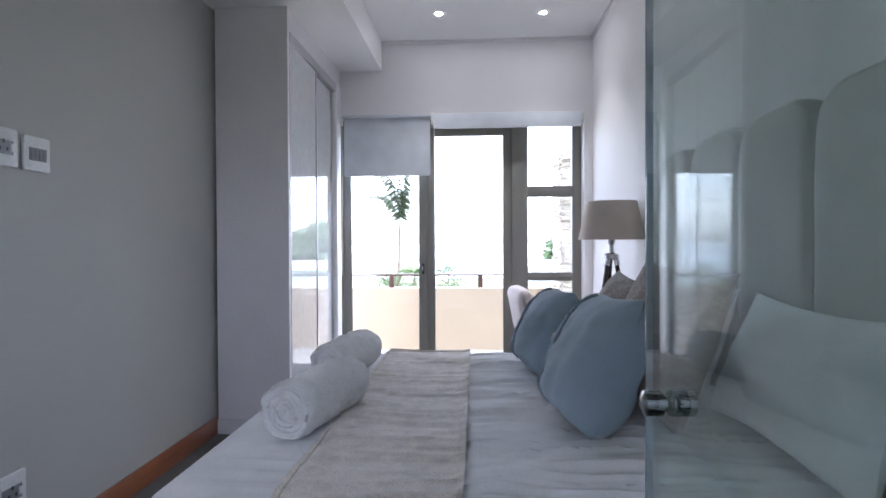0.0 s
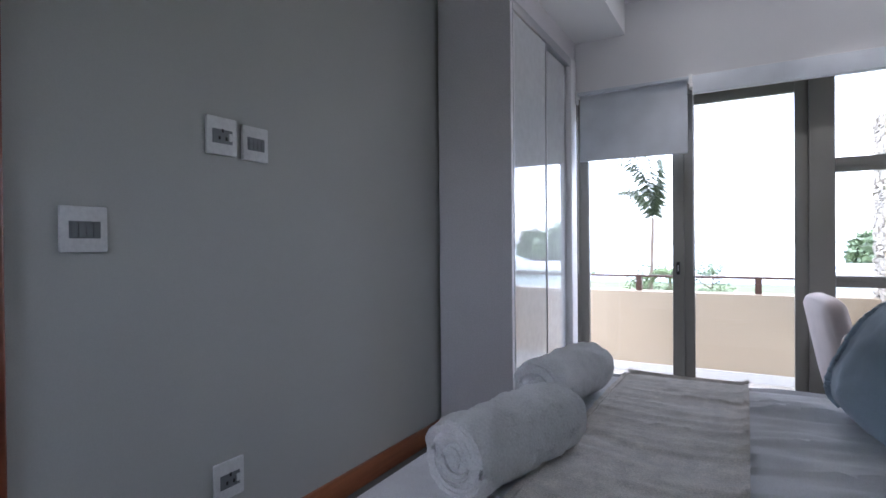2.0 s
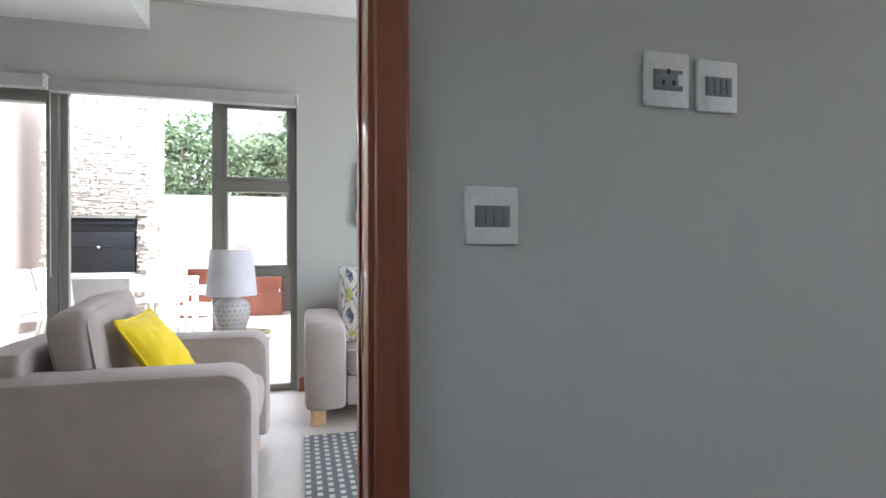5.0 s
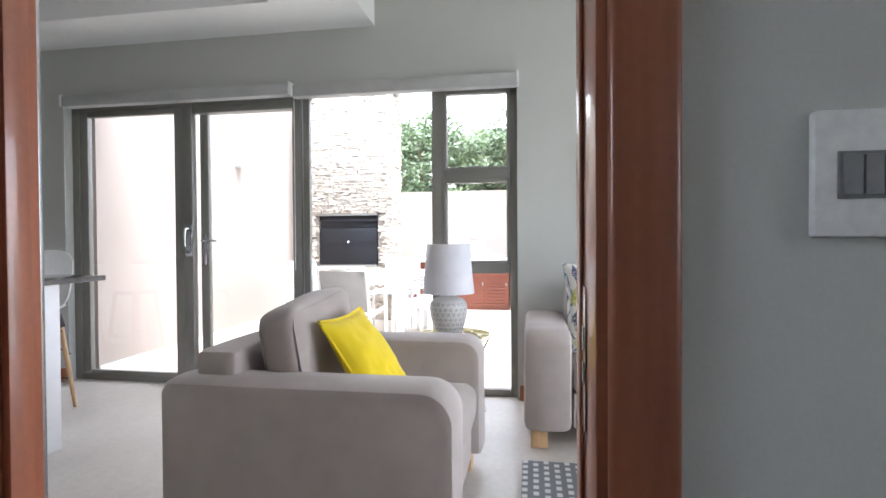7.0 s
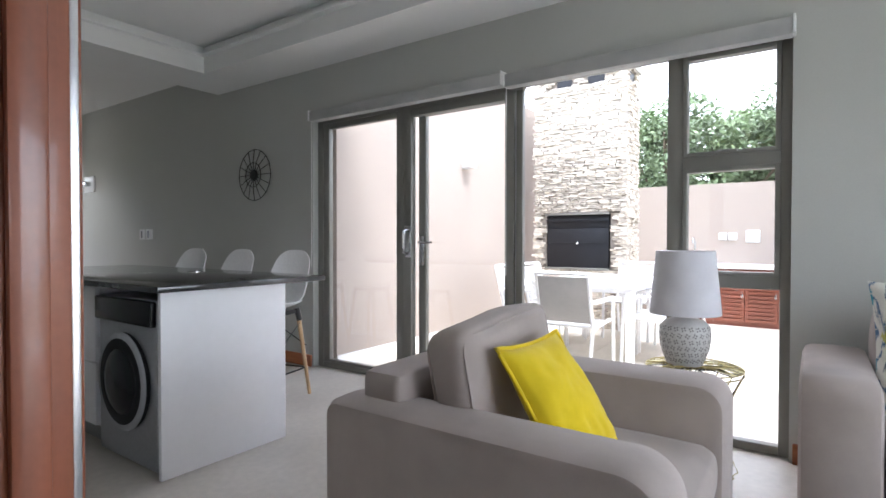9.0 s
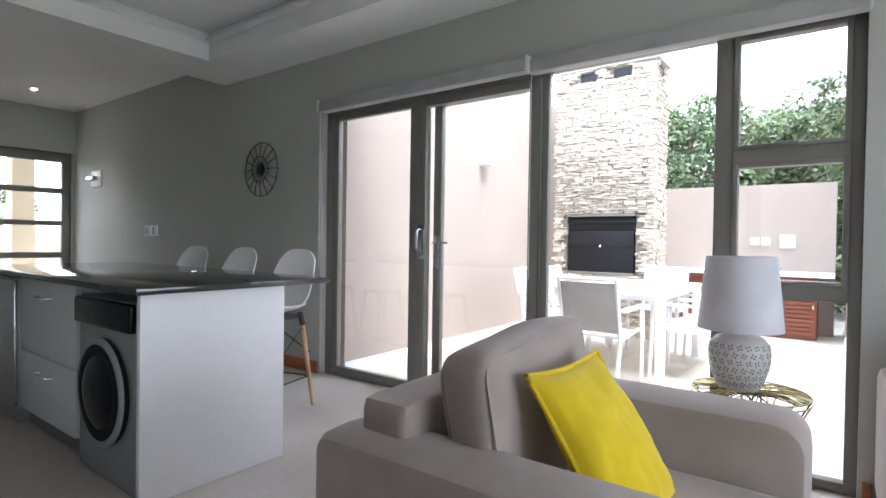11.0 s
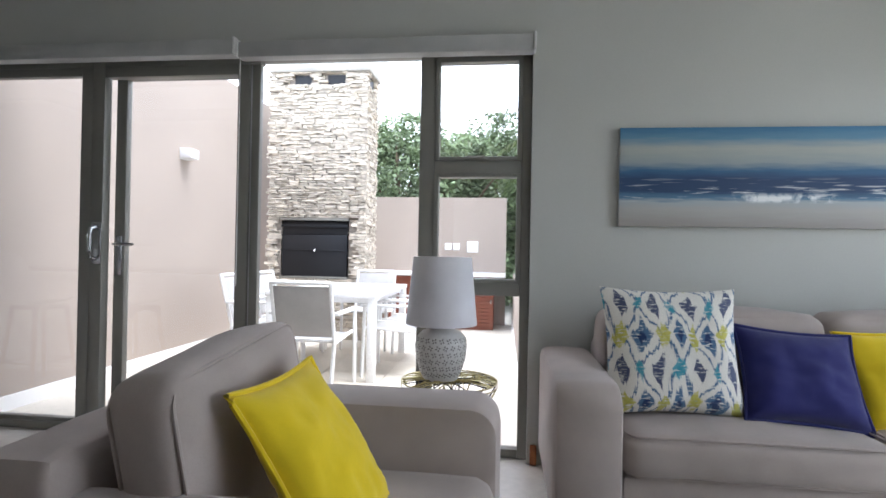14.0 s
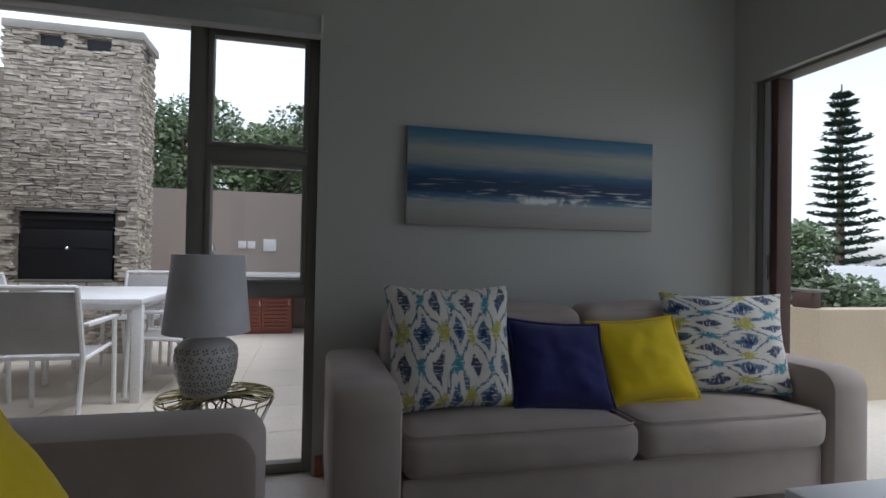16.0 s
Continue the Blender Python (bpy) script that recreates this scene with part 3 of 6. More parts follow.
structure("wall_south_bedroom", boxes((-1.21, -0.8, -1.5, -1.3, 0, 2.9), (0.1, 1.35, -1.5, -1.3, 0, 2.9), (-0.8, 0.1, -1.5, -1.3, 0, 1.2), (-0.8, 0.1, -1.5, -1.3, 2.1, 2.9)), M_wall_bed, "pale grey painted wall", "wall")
structure("wall_ensuite", boxes((0.69, 1.35, -0.14, -0.03, 0, 2.84)), M_wall_bed, "short pale grey painted wall beside the glass door", "wall")
structure("ceiling_bedroom", boxes((-1.21, 1.35, -1.3, 4.2, 2.84, 2.98), (-1.21, -0.385, -1.3, 4.2, 2.60, 2.84)), M_ceiling, "white plaster ceiling with a dropped bulkhead", "ceiling")
structure("cornice_gap", boxes((-0.383, 1.35, 4.185, 4.2, 2.815, 2.84), (1.335, 1.35, -1.3, 4.185, 2.815, 2.84)), M_wall_bed, "narrow shadow line under the ceiling", "trim")

# ---- structure: living room and kitchen ----
structure("wall_patio", boxes((-4.55, -4.33, -8.4, -2.97, 0, 2.95), (-4.55, -4.33, 0.61, 3.2, 0, 2.95), (-4.55, -4.33, -2.97, 0.61, 2.22, 2.95)), M_wall, "matt grey-green painted wall round the patio doors", "wall")
structure("wall_living_north", boxes((-4.33, -4.20, 3.06, 3.26, 0, 2.95), (-4.20, -1.6, 3.06, 3.26, 2.15, 2.95), (-1.6, -1.4, 3.06, 3.26, 0, 2.95)), M_wall, "matt grey-green painted wall over the balcony opening", "wall")
structure("wall_kitchen", boxes((-4.33, -4.29, -8.4, -8.25, 0, 2.95), (-3.32, -1.4, -8.4, -8.25, 0, 2.95), (-4.29, -3.32, -8.4, -8.25, 2.3, 2.95)), M_wall, "matt grey-green painted kitchen wall", "wall")
bm = boxes((-4.33, -1.40, -8.25, 3.06, 2.89, 3.02))
for b in ((-4.33, -3.84, -4.43, -0.40), (-1.95, -1.40, -4.43, -0.40), (-3.84, -1.95, -4.43, -3.87), (-3.84, -1.95, -0.96, -0.40)):
    box_bm(bm, *b, 2.655, 2.89)
structure("ceiling_living", bm, M_ceiling, "white plaster ceiling with a dropped tray surround", "ceiling")
structure("tray_lip", boxes((-3.84, -3.78, -3.87, -0.96, 2.80, 2.82), (-3.78, -1.95, -3.87, -3.81, 2.80, 2.82)), M_ceiling, "thin plaster ledge inside the ceiling tray", "trim")
structure("cornice_living", boxes((-4.33, -4.31, -0.40, 3.06, 2.865, 2.89), (-4.31, -1.4, 3.04, 3.06, 2.865, 2.89)), M_wall, "narrow shadow line under the ceiling", "trim")


def skirting(name, x0, x1, y0, y1, h=0.105):
    structure(name, boxes((x0, x1, y0, y1, 0, h), bevel=0.006), M_skirt, "orange-brown varnished timber skirting board", "baseboard", True)


skirting("baseboard_1", -1.21, -1.19, 0.866, 2.95)
skirting("baseboard_2", -4.33, -4.308, -8.25, -2.985)
skirting("baseboard_3", -4.33, -4.308, 0.625, 0.66)
structure("baseboard_4", boxes((-1.19, -0.74, 2.935, 2.95, 0, 0.09), bevel=0.003), M_cup, "grey painted plinth of the cupboard", "baseboard")


# ---- doorway ----
door_frame = tagged(new("door_1"), "red-brown varnished timber door frame without its leaf", "door frame", "", "structure")
for y0, y1 in ((-0.16, -0.118), (0.778, 0.82)):
    part("jamb", boxes((-1.405, -1.205, y0, y1, 0, 2.12), bevel=0.004), M_jamb, door_frame)
part("door_head", boxes((-1.405, -1.205, -0.118, 0.778, 2.08, 2.12), bevel=0.004), M_jamb, door_frame)
part("door_stop", boxes((-1.375, -1.33, 0.772, 0.778, 0, 2.08), bevel=0.004), M_jamb, door_frame)
part("door_stop", boxes((-1.375, -1.33, -0.118, -0.102, 0, 2.08), bevel=0.004), M_jamb, door_frame)
for x0, x1 in ((-1.208, -1.188), (-1.425, -1.402)):
    for y0, y1 in ((-0.225, -0.13), (0.79, 0.863)):
        part("architrave", boxes((x0, x1, y0, y1, 0, 2.20), bevel=0.008, seg=3), M_jamb, door_frame)
    part("architrave", boxes((x0, x1, -0.13, 0.79, 2.10, 2.20), bevel=0.008, seg=3), M_jamb, door_frame)
# thin steel strips imitate daylight reflected along the varnished timber edges
for y0, y1 in ((-0.1299, -0.1265), (0.7865, 0.7899)):
    part("edge_trim", boxes((-1.418, -1.406, y0, y1, 0, 2.1), bevel=0.001), M_steel, door_frame, "added steel strip standing in for the reflection on the varnished edge")
strike = part("strike_plate", boxes((-1.32, -1.295, 0.7755, 0.778, 0.87, 1.05), bevel=0.001), M_steel, door_frame, "chrome lock strike plate")
part("latch_hole", boxes((-1.315, -1.30, 0.774, 0.7754, 0.93, 0.955)), M_black, strike)
part("latch_hole", boxes((-1.315, -1.30, 0.774, 0.7754, 0.97, 1.0)), M_black, strike)


# ---- glazed doors and windows ----
def pane(parent, x0, x1, y0, y1, z0, z1, material=None, name="pane"):
    ob = part(name, boxes((x0, x1, y0, y1, z0, z1)), material or M_glass, parent, smooth=False)
    ob.visible_shadow = False
    return ob


def bar(parent, name, *b, bevel=0.004, material=None):
    return part(name, boxes(b, bevel=bevel), material or M_alu, parent)


win = tagged(new("window_1"), "bronze aluminium balcony doors with a three-light side window", "window", "", "structure")
Y0, Y1 = 4.32, 4.38
for b in ((-0.80, -0.745, Y0, Y1, 0, 2.22), (0.70, 0.835, Y0, Y1, 0, 2.22), (1.205, 1.28, Y0, Y1, 0, 2.22)):
    bar(win, "frame_post", *b)
for b in ((-0.745, 0.70, Y0, Y1, 2.15, 2.22), (0.835, 1.205, Y0, Y1, 2.15, 2.22), (-0.745, 0.70, Y0, Y1, 0, 0.05), (0.835, 1.205, Y0, Y1, 0, 0.05)):
    bar(win, "frame_rail", *b)
for b in ((0.835, 1.205, Y0, Y1, 1.55, 1.64), (0.835, 1.205, Y0, Y1, 0.84, 0.91)):
    bar(win, "transom", *b)
    bar(win, "glazing_bead", b[0], b[1], Y0 - 0.008, Y0, b[4] + 0.03, b[5] - 0.03, bevel=0.002)
for z0, z1 in ((0.05, 0.84), (0.91, 1.55), (1.64, 2.15)):
    pane(win, 0.835, 1.205, 4.345, 4.351, z0, z1)
for x0, x1, yy in ((-0.745, -0.02, 4.325), (-0.02, 0.70, 4.345)):
    leaf = bar(win, "door_stile", x0, x0 + 0.065, yy, yy + 0.045, 0.05, 2.15)
    bar(win, "door_stile", x1 - 0.075, x1, yy, yy + 0.045, 0.05, 2.15)
    bar(win, "door_rail", x0 + 0.065, x1 - 0.075, yy, yy + 0.045, 0.05, 0.12)
    bar(win, "door_rail", x0 + 0.065, x1 - 0.075, yy, yy + 0.045, 2.08, 2.15)
    pane(win, x0 + 0.065, x1 - 0.075, yy + 0.02, yy + 0.026, 0.12, 2.08)
lock = bar(win, "lock", -0.07, -0.045, 4.305, 4.325, 0.90, 0.99, material=M_black)
part("lock_lever", boxes((-0.062, -0.052, 4.295, 4.305, 0.92, 0.97), bevel=0.002), M_steel, lock)

# unseen window, added so that sky light reaches the bedroom from the south
south = tagged(new("window_4"), "unseen small bronze aluminium window added to light the bedroom from behind", "window", "", "structure")
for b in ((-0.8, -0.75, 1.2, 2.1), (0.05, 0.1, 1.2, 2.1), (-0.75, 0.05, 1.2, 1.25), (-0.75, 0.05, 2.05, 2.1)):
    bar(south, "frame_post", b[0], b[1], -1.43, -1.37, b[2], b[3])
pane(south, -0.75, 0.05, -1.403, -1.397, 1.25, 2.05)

pat = tagged(new("window_2"), "bronze aluminium patio doors, one side standing open, with a side window", "window", "", "structure")
X0, X1 = -4.45, -4.39
for y0, y1 in ((-2.97, -2.905), (-1.98, -1.90), (0.0, 0.085), (0.56, 0.61)):
    bar(pat, "frame_post", X0, X1, y0, y1, 0, 2.22)
for y0, y1 in ((-2.905, -1.98), (-1.90, -0.93), (0.085, 0.56)):
    bar(pat, "frame_rail", X0, X1, y0, y1, 2.17, 2.22)
    bar(pat, "sill_rail", X0, X1, y0, y1, 0, 0.05)
bar(pat, "frame_rail", X0, X1, -0.93, 0.0, 2.19, 2.22)
bar(pat, "sill_rail", X0, X1, -0.93, 0.0, 0, 0.012)
for z0, z1 in ((1.54, 1.61), (0.875, 0.945)):
    bar(pat, "transom", X0 - 0.005, X1 + 0.005, 0.085, 0.56, z0, z1)
for z0, z1 in ((0.05, 0.875), (0.945, 1.54), (1.61, 2.17)):
    pane(pat, -4.425, -4.419, 0.085, 0.56, z0, z1)
    if z0 > 0.1:
        for b in ((0.085, 0.11, z0, z1), (0.535, 0.56, z0, z1), (0.11, 0.535, z1 - 0.022, z1), (0.11, 0.535, z0, z0 + 0.022)):
            bar(pat, "sash_bar", X0 + 0.01, X1 + 0.012, b[0], b[1], b[2], b[3], bevel=0.003)
bar(pat, "window_stay", X1 + 0.012, X1 + 0.025, 0.26, 0.36, 1.615, 1.635)
bar(pat, "window_stay", X1 + 0.012, X1 + 0.025, 0.22, 0.36, 0.95, 0.965)


def leaf(parent, y0, y1, x, stile=0.075):
    bar(parent, "door_stile", x - 0.045, x, y0, y0 + stile, 0.05, 2.17)
    bar(parent, "door_stile", x - 0.045, x, y1 - stile, y1, 0.05, 2.17)
    bar(parent, "door_rail", x - 0.045, x, y0 + stile, y1 - stile, 0.05, 0.075)
    bar(parent, "door_rail", x - 0.045, x, y0 + stile, y1 - stile, 2.12, 2.17)
    pane(parent, x - 0.026, x - 0.02, y0 + stile, y1 - stile, 0.075, 2.12)


leaf(pat, -2.905, -1.98, -4.395)
leaf(pat, -1.885, -1.0, -4.47, 0.07)
bar(pat, "door_stile", -4.44, -4.395, -1.07, -1.0, 0.05, 2.17)
bar(pat, "door_stile", -4.44, -4.40, -0.985, -0.935, 0.05, 2.17, material=M_alu)
bar(pat, "weather_strip", -4.43, -4.41, -0.997, -0.988, 0.05, 2.17, material=M_alu_light)
bar(pat, "head_rail", -4.45, -4.39, -1.90, -1.07, 2.11, 2.17)
# pull handle and lever
hb = bmesh.new()
tube(hb, [(-4.39, -1.935, 1.03), (-4.345, -1.935, 1.04), (-4.335, -1.935, 1.08), (-4.335, -1.935, 1.17), (-4.345, -1.935, 1.21), (-4.39, -1.935, 1.22)], 0.011, 8)
box_bm(hb, -4.395, -4.388, -1.965, -1.905, 1.0, 1.25, 0.002)
part("pull_handle", hb, M_steel, pat, "polished steel pull handle")
lb = bmesh.new()
tube(lb, [(-4.47, -1.85, 1.12), (-4.42, -1.85, 1.12), (-4.415, -1.83, 1.12), (-4.415, -1.72, 1.12)], 0.009, 8)
box_bm(lb, -4.47, -4.462, -1.87, -1.83, 0.93, 1.17, 0.002)
part("lever_handle", lb, M_steel, pat, "polished steel lever handle")

kd = tagged(new("door_2"), "bronze aluminium kitchen door with four glass panels", "door", "", "structure")
for x0, x1 in ((-4.29, -4.18), (-3.43, -3.32)):
    bar(kd, "door_stile", x0, x1, -8.36, -8.30, 0, 2.3)
for z0, z1 in ((0, 0.3), (0.82, 0.90), (1.27, 1.34), (1.72, 1.80), (2.16, 2.3)):
    bar(kd, "door_rail", -4.18, -3.43, -8.355, -8.305, z0, z1)
for z0, z1 in ((0.3, 0.82), (0.90, 1.27), (1.34, 1.72), (1.80, 2.16)):
    pane(kd, -4.18, -3.43, -8.333, -8.327, z0, z1)
bar(kd, "door_handle", -3.39, -3.36, -8.30, -8.27, 0.95, 1.12, material=M_steel)

nd = tagged(new("window_3"), "folded bronze aluminium door leaves beside the balcony opening", "window", "", "structure")
for i in range(3):
    bar(nd, "door_stile", -4.195 + i * 0.05, -4.15 + i * 0.05, 3.10, 3.20, 0.01, 2.13, material=(M_alu, M_alu_light, M_pot)[i])
bar(nd, "frame_rail", -4.195, -1.6, 3.10, 3.20, 2.13, 2.15)
bar(nd, "latch", -4.11, -4.102, 3.085, 3.10, 1.0, 1.14, material=M_steel)


# ---- blinds ----
def blind(label, axis, a0, a1, at, top, drop, roll):
    b = thing("roller_blind", label, "roller blind", "roller blinds")
    def bx(u0, u1, v0, v1, z0, z1, bevel=0.003):
        return boxes((u0, u1, v0, v1, z0, z1) if axis == "x" else (v0, v1, u0, u1, z0, z1), bevel=bevel)
    s = -1 if axis == "x" else 1
    v0, v1 = sorted((at, at + s * (0.05 if axis == "x" else 0.075)))
    part("cassette", bx(a0, a1, v0, v1, top - roll, top), M_blind if axis == "x" else M_cassette_shaded, b)
    if drop:
        w0, w1 = sorted((at + s * 0.012, at + s * 0.016))
        part("cloth", bx(a0 + 0.012, a1 - 0.012, w0, w1, top - drop, top - roll, 0.0), M_blind, b)
        w0, w1 = sorted((at + s * 0.004, at + s * 0.022))
        part("bottom_bar", bx(a0 + 0.012, a1 - 0.012, w0, w1, top - drop - 0.012, top - drop), M_blind, b)
    for e0 in (a0 - 0.012, a1):
        w0, w1 = sorted((at, at + s * (0.06 if axis == "x" else 0.085)))
        part("bracket", bx(e0, e0 + 0.012, w0, w1, top - 0.08, top + 0.01), M_white_plastic, b)
    ch = bmesh.new()
    e = a0 + 0.004
    p = (e, at + s * 0.055) if axis == "x" else (at + s * 0.055, e)
    tube(ch, [(p[0], p[1], top - 0.05), (p[0], p[1], 0.9)], 0.0025, 5)
    part("pull_chain", ch, M_white_plastic, b)
    return b


blind("grey-white roller blind half lowered over the balcony door", "x", -0.715, 0.03, 4.2, 2.225, 0.49, 0.02)
blind("grey-white roller blind rolled up over the balcony door", "x", 0.05, 1.25, 4.2, 2.225, 0, 0.115)
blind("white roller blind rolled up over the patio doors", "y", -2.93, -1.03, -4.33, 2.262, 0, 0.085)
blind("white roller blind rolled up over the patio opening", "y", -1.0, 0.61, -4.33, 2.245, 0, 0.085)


# ---- bedroom cupboard ----
cup = thing("sliding_cupboard", "built-in cupboard with gloss white sliding doors beside the window", "cupboard")
part("side_panel", boxes((-1.19, -0.74, 2.95, 2.98, 0, 2.6)), M_cup, cup, smooth=False)
part("header", boxes((-1.19, -0.74, 2.98, 4.19, 2.46, 2.6)), M_cup, cup, smooth=False)
part("top_track", boxes((-0.80, -0.735, 2.98, 4.12, 2.40, 2.46), bevel=0.004), M_alu_light, cup)
part("front_post", boxes((-0.80, -0.732, 4.06, 4.19, 0, 2.46), bevel=0.003), M_gloss_white, cup)
part("bottom_track", boxes((-0.80, -0.735, 2.98, 4.06, 0, 0.05), bevel=0.003), M_alu_light, cup)
for y0, y1, x in ((2.985, 3.55, -0.745), (3.50, 4.05, -0.775)):
    d = part("door", boxes((x - 0.02, x, y0 + 0.02, y1 - 0.02, 0.055, 2.395)), M_mirror_door, cup, smooth=False)
    for a, b in ((y0, y0 + 0.02), (y1 - 0.02, y1)):
        part("edge_profile", boxes((x - 0.024, x + 0.006, a, b, 0.055, 2.395), bevel=0.003), M_alu_light, d)


# ---- wall plates ----
def plate(label, y, z, w, h, keys, kind="switch"):
    p = thing("wall_switch" if kind == "switch" else "wall_socket", label, kind, "wall plates")
    part("plate", boxes((-1.21, -1.196, y - w / 2, y + w / 2, z - h / 2, z + h / 2), bevel=0.004), M_white_plastic, p)
    part("insert", boxes((-1.197, -1.1935, y - w * 0.33, y + w * 0.33, z - h * 0.2, z + h * 0.17), bevel=0.001), M_grey_plastic, p)
    if kind == "switch":
        for i in range(keys):
            k = y - w * 0.31 + (i + 0.5) * w * 0.62 / keys
            part("rocker", boxes((-1.194, -1.190, k - w * 0.27 / keys, k + w * 0.27 / keys, z - h * 0.17, z + h * 0.14), bevel=0.0015), M_grey_plastic, p)
    else:
        for dy, dz in ((0, 0.018), (-0.014, -0.008), (0.014, -0.008)):
            part("pin_hole", boxes((-1.1945, -1.193, y + dy - 0.004, y + dy + 0.004, z + dz - 0.006, z + dz + 0.006)), M_black, p)
        part("rocker", boxes((-1.194, -1.189, y + w * 0.2, y + w * 0.3, z - 0.015, z + 0.012), bevel=0.0015), M_white_plastic, p)


plate("white wall plate with four grey light switches", 1.045, 1.172, 0.12, 0.125, 4)
plate("white wall plate with a grey power socket", 1.485, 1.50, 0.12, 0.13, 1, "socket")
plate("white wall plate with grey blank modules", 1.628, 1.495, 0.115, 0.125, 4)
plate("white low wall plate with a dark power socket", 1.50, 0.315, 0.12, 0.13, 1, "socket")

# ---- downlights ----
for x, y, z in ((0.13, 3.68, 2.84), (0.89, 3.71, 2.84), (-3.56, -7.3, 2.89)):
    dlt = thing("downlight", "small lit downlight recessed in the white ceiling", "downlight", "downlights")
    part("rim", lathe([(0.028, -0.004), (0.045, -0.006), (0.048, 0.0), (0.028, 0.0)], 20, at=(x, y, z)), M_white_metal, dlt)
    part("bulb", lathe([(0.027, -0.003), (0.02, -0.005), (0.0005, -0.006)], 16, at=(x, y, z)), M_glow, dlt)


# ---- glass door by the camera's start ----
gd = thing("glass_door", "frameless green-tinted glass door standing open beside the bed", "glass door", m=pose(0.66, -0.02, 0, 0, 0, 1.0))
sheet = part("pane", boxes((-0.005, 0.005, 0.0, 0.609, 0.01, 2.3)), M_glass_green, gd, smooth=False)
sheet.visible_shadow = False
part("glass_edge", boxes((-0.0052, 0.0052, 0.6092, 0.613, 0.01, 2.3)), M_glass_edge, gd)
for s in (-1, 1):
    prof = [(0.013, 0.0), (0.013, 0.004)]
    for q in range(2):
        z0 = 0.006 + q * 0.022
        prof += [(0.017, z0), (0.0195, z0 + 0.002), (0.0195, z0 + 0.016), (0.017, z0 + 0.018)]
    k = part("knob", lathe(prof + [(0.012, 0.05), (0.0005, 0.051)], 24), M_knob, gd, "ribbed dark chrome knob")
    k.matrix_basis = pose(s * 0.005, 0.535, 0.95, 0, 90 * s, 0) @ Matrix.Diagonal((0.82, 0.82, 0.62, 1))
    for q in range(14):
        a = 2 * math.pi * q / 14
        part("rib", boxes((0.0185, 0.0212, -0.0016, 0.0016, 0.008, 0.045), bevel=0.0006), M_knob, k).matrix_basis = pose(0, 0, 0, 0, 0, 360 * q / 14)
for z in (0.3, 2.0):
    part("hinge", boxes((-0.02, 0.02, -0.008, 0.06, z - 0.045, z + 0.045), bevel=0.004), M_steel, gd)


# ---- bed ----
BX0, BX1, BY0, BY1, BZ = -0.26, 1.24, 0.79, 2.24, 0.64
bed = thing("double_bed", "double bed made up with creased white linen", "bed")
part("base", soft_box(BX0 + 0.03, BX1, BY0 + 0.03, BY1 - 0.03, 0.04, 0.34, 0.02, 0.0, 6), M_headboard, bed)
part("mattress", soft_box(BX0, BX1, BY0, BY1, 0.32, BZ - 0.02, 0.06, 0.005, 8), M_linen, bed)


def draped(x0, x1, y0, y1, top, hang, t, waves, nx=60, ny=110):
    """A cloth over the bed that hangs over both long sides, with creases across it."""
    bm = bmesh.new()
    rows = []
    prof = []
    r = 0.05
    for i in range(ny + 1):
        prof.append(i / ny)
    for i in range(nx + 1):
        x = x0 + (x1 - x0) * i / nx
        row = []
        for s in prof:
            total = (y1 - y0) + 2 * hang
            d = s * total
            if d < hang:
                y, z = y0 - t, top - (hang - d)
            elif d > hang + (y1 - y0):
                y, z = y1 + t, top - (d - hang - (y1 - y0))
            else:
                y, z = y0 + (d - hang), top
                e = min(y - y0, y1 - y)
                if e < r:
                    z -= r * (1 - math.sqrt(max(0, 1 - ((r - e) / r) ** 2)))
                    y += (-1 if y - y0 < y1 - y else 1) * t * (1 - e / r)
            cre = waves * (noise.noise(Vector((x * 1.6, y * 9 + noise.noise(Vector((x * 3, y * 3, 0))) * 0.8, 3))) + 0.5 * noise.noise(Vector((x * 3, y * 22, 7))))
            fold = 1 - abs(noise.noise(Vector((x * 1.1 + 5, y * 17 + 1.2 * noise.noise(Vector((x * 2.2, y * 2, 9))), 11))))
            cre += waves * 0.7 * fold ** 7
            cre *= min(1.0, max(0.0, (x - BX0) / 0.14)) * (0.3 + 0.7 * min(1.0, max(0.0, (x - 0.33) / 0.10)))
            row.append(bm.verts.new((x, y + (cre if d < hang or d > hang + y1 - y0 else 0), z + max(-0.004, cre) + t)))
        rows.append(row)
    for a, b in zip(rows, rows[1:]):
        for k in range(ny):
            bm.faces.new((a[k], a[k + 1], b[k + 1], b[k]))
    ext = bmesh.ops.extrude_face_region(bm, geom=bm.faces[:])
    bmesh.ops.translate(bm, vec=(0, 0, -0.006), verts=[v for v in ext["geom"] if isinstance(v, bmesh.types.BMVert)])
    return bm


part("duvet", draped(BX0 - 0.01, BX1, BY0, BY1, BZ, 0.32, 0.012, 0.024, 48, 300), M_linen, bed, "white creased duvet")
headboard = thing("headboard", "tall grey upholstered headboard with vertical channels and arched top", "headboard")
for i in range(5):
    y0, h = 0.42 + i * 0.395, 1.55
    bm = soft_box(1.25, 1.345, y0 + 0.003, y0 + 0.392, 0.0, h, 0.03, 0.012, 14)
    for v in bm.verts:
        if v.co.z > h - 0.3:
            u = abs((v.co.y - y0) / 0.395 * 2 - 1)
            v.co.z -= 0.07 * max(0, (u - 0.45) / 0.55) ** 2.2 * min(1, (v.co.z - h + 0.3) / 0.25)
    part("channel", bm, M_headboard, headboard)
throw = thing("bed_throw", "beige fluffy throw laid across the bed", "throw")
part("cloth", draped(-0.01, 0.36, BY0, BY1, BZ + 0.012, 0.26, 0.016, 0.024, 40, 200), M_throw, throw)
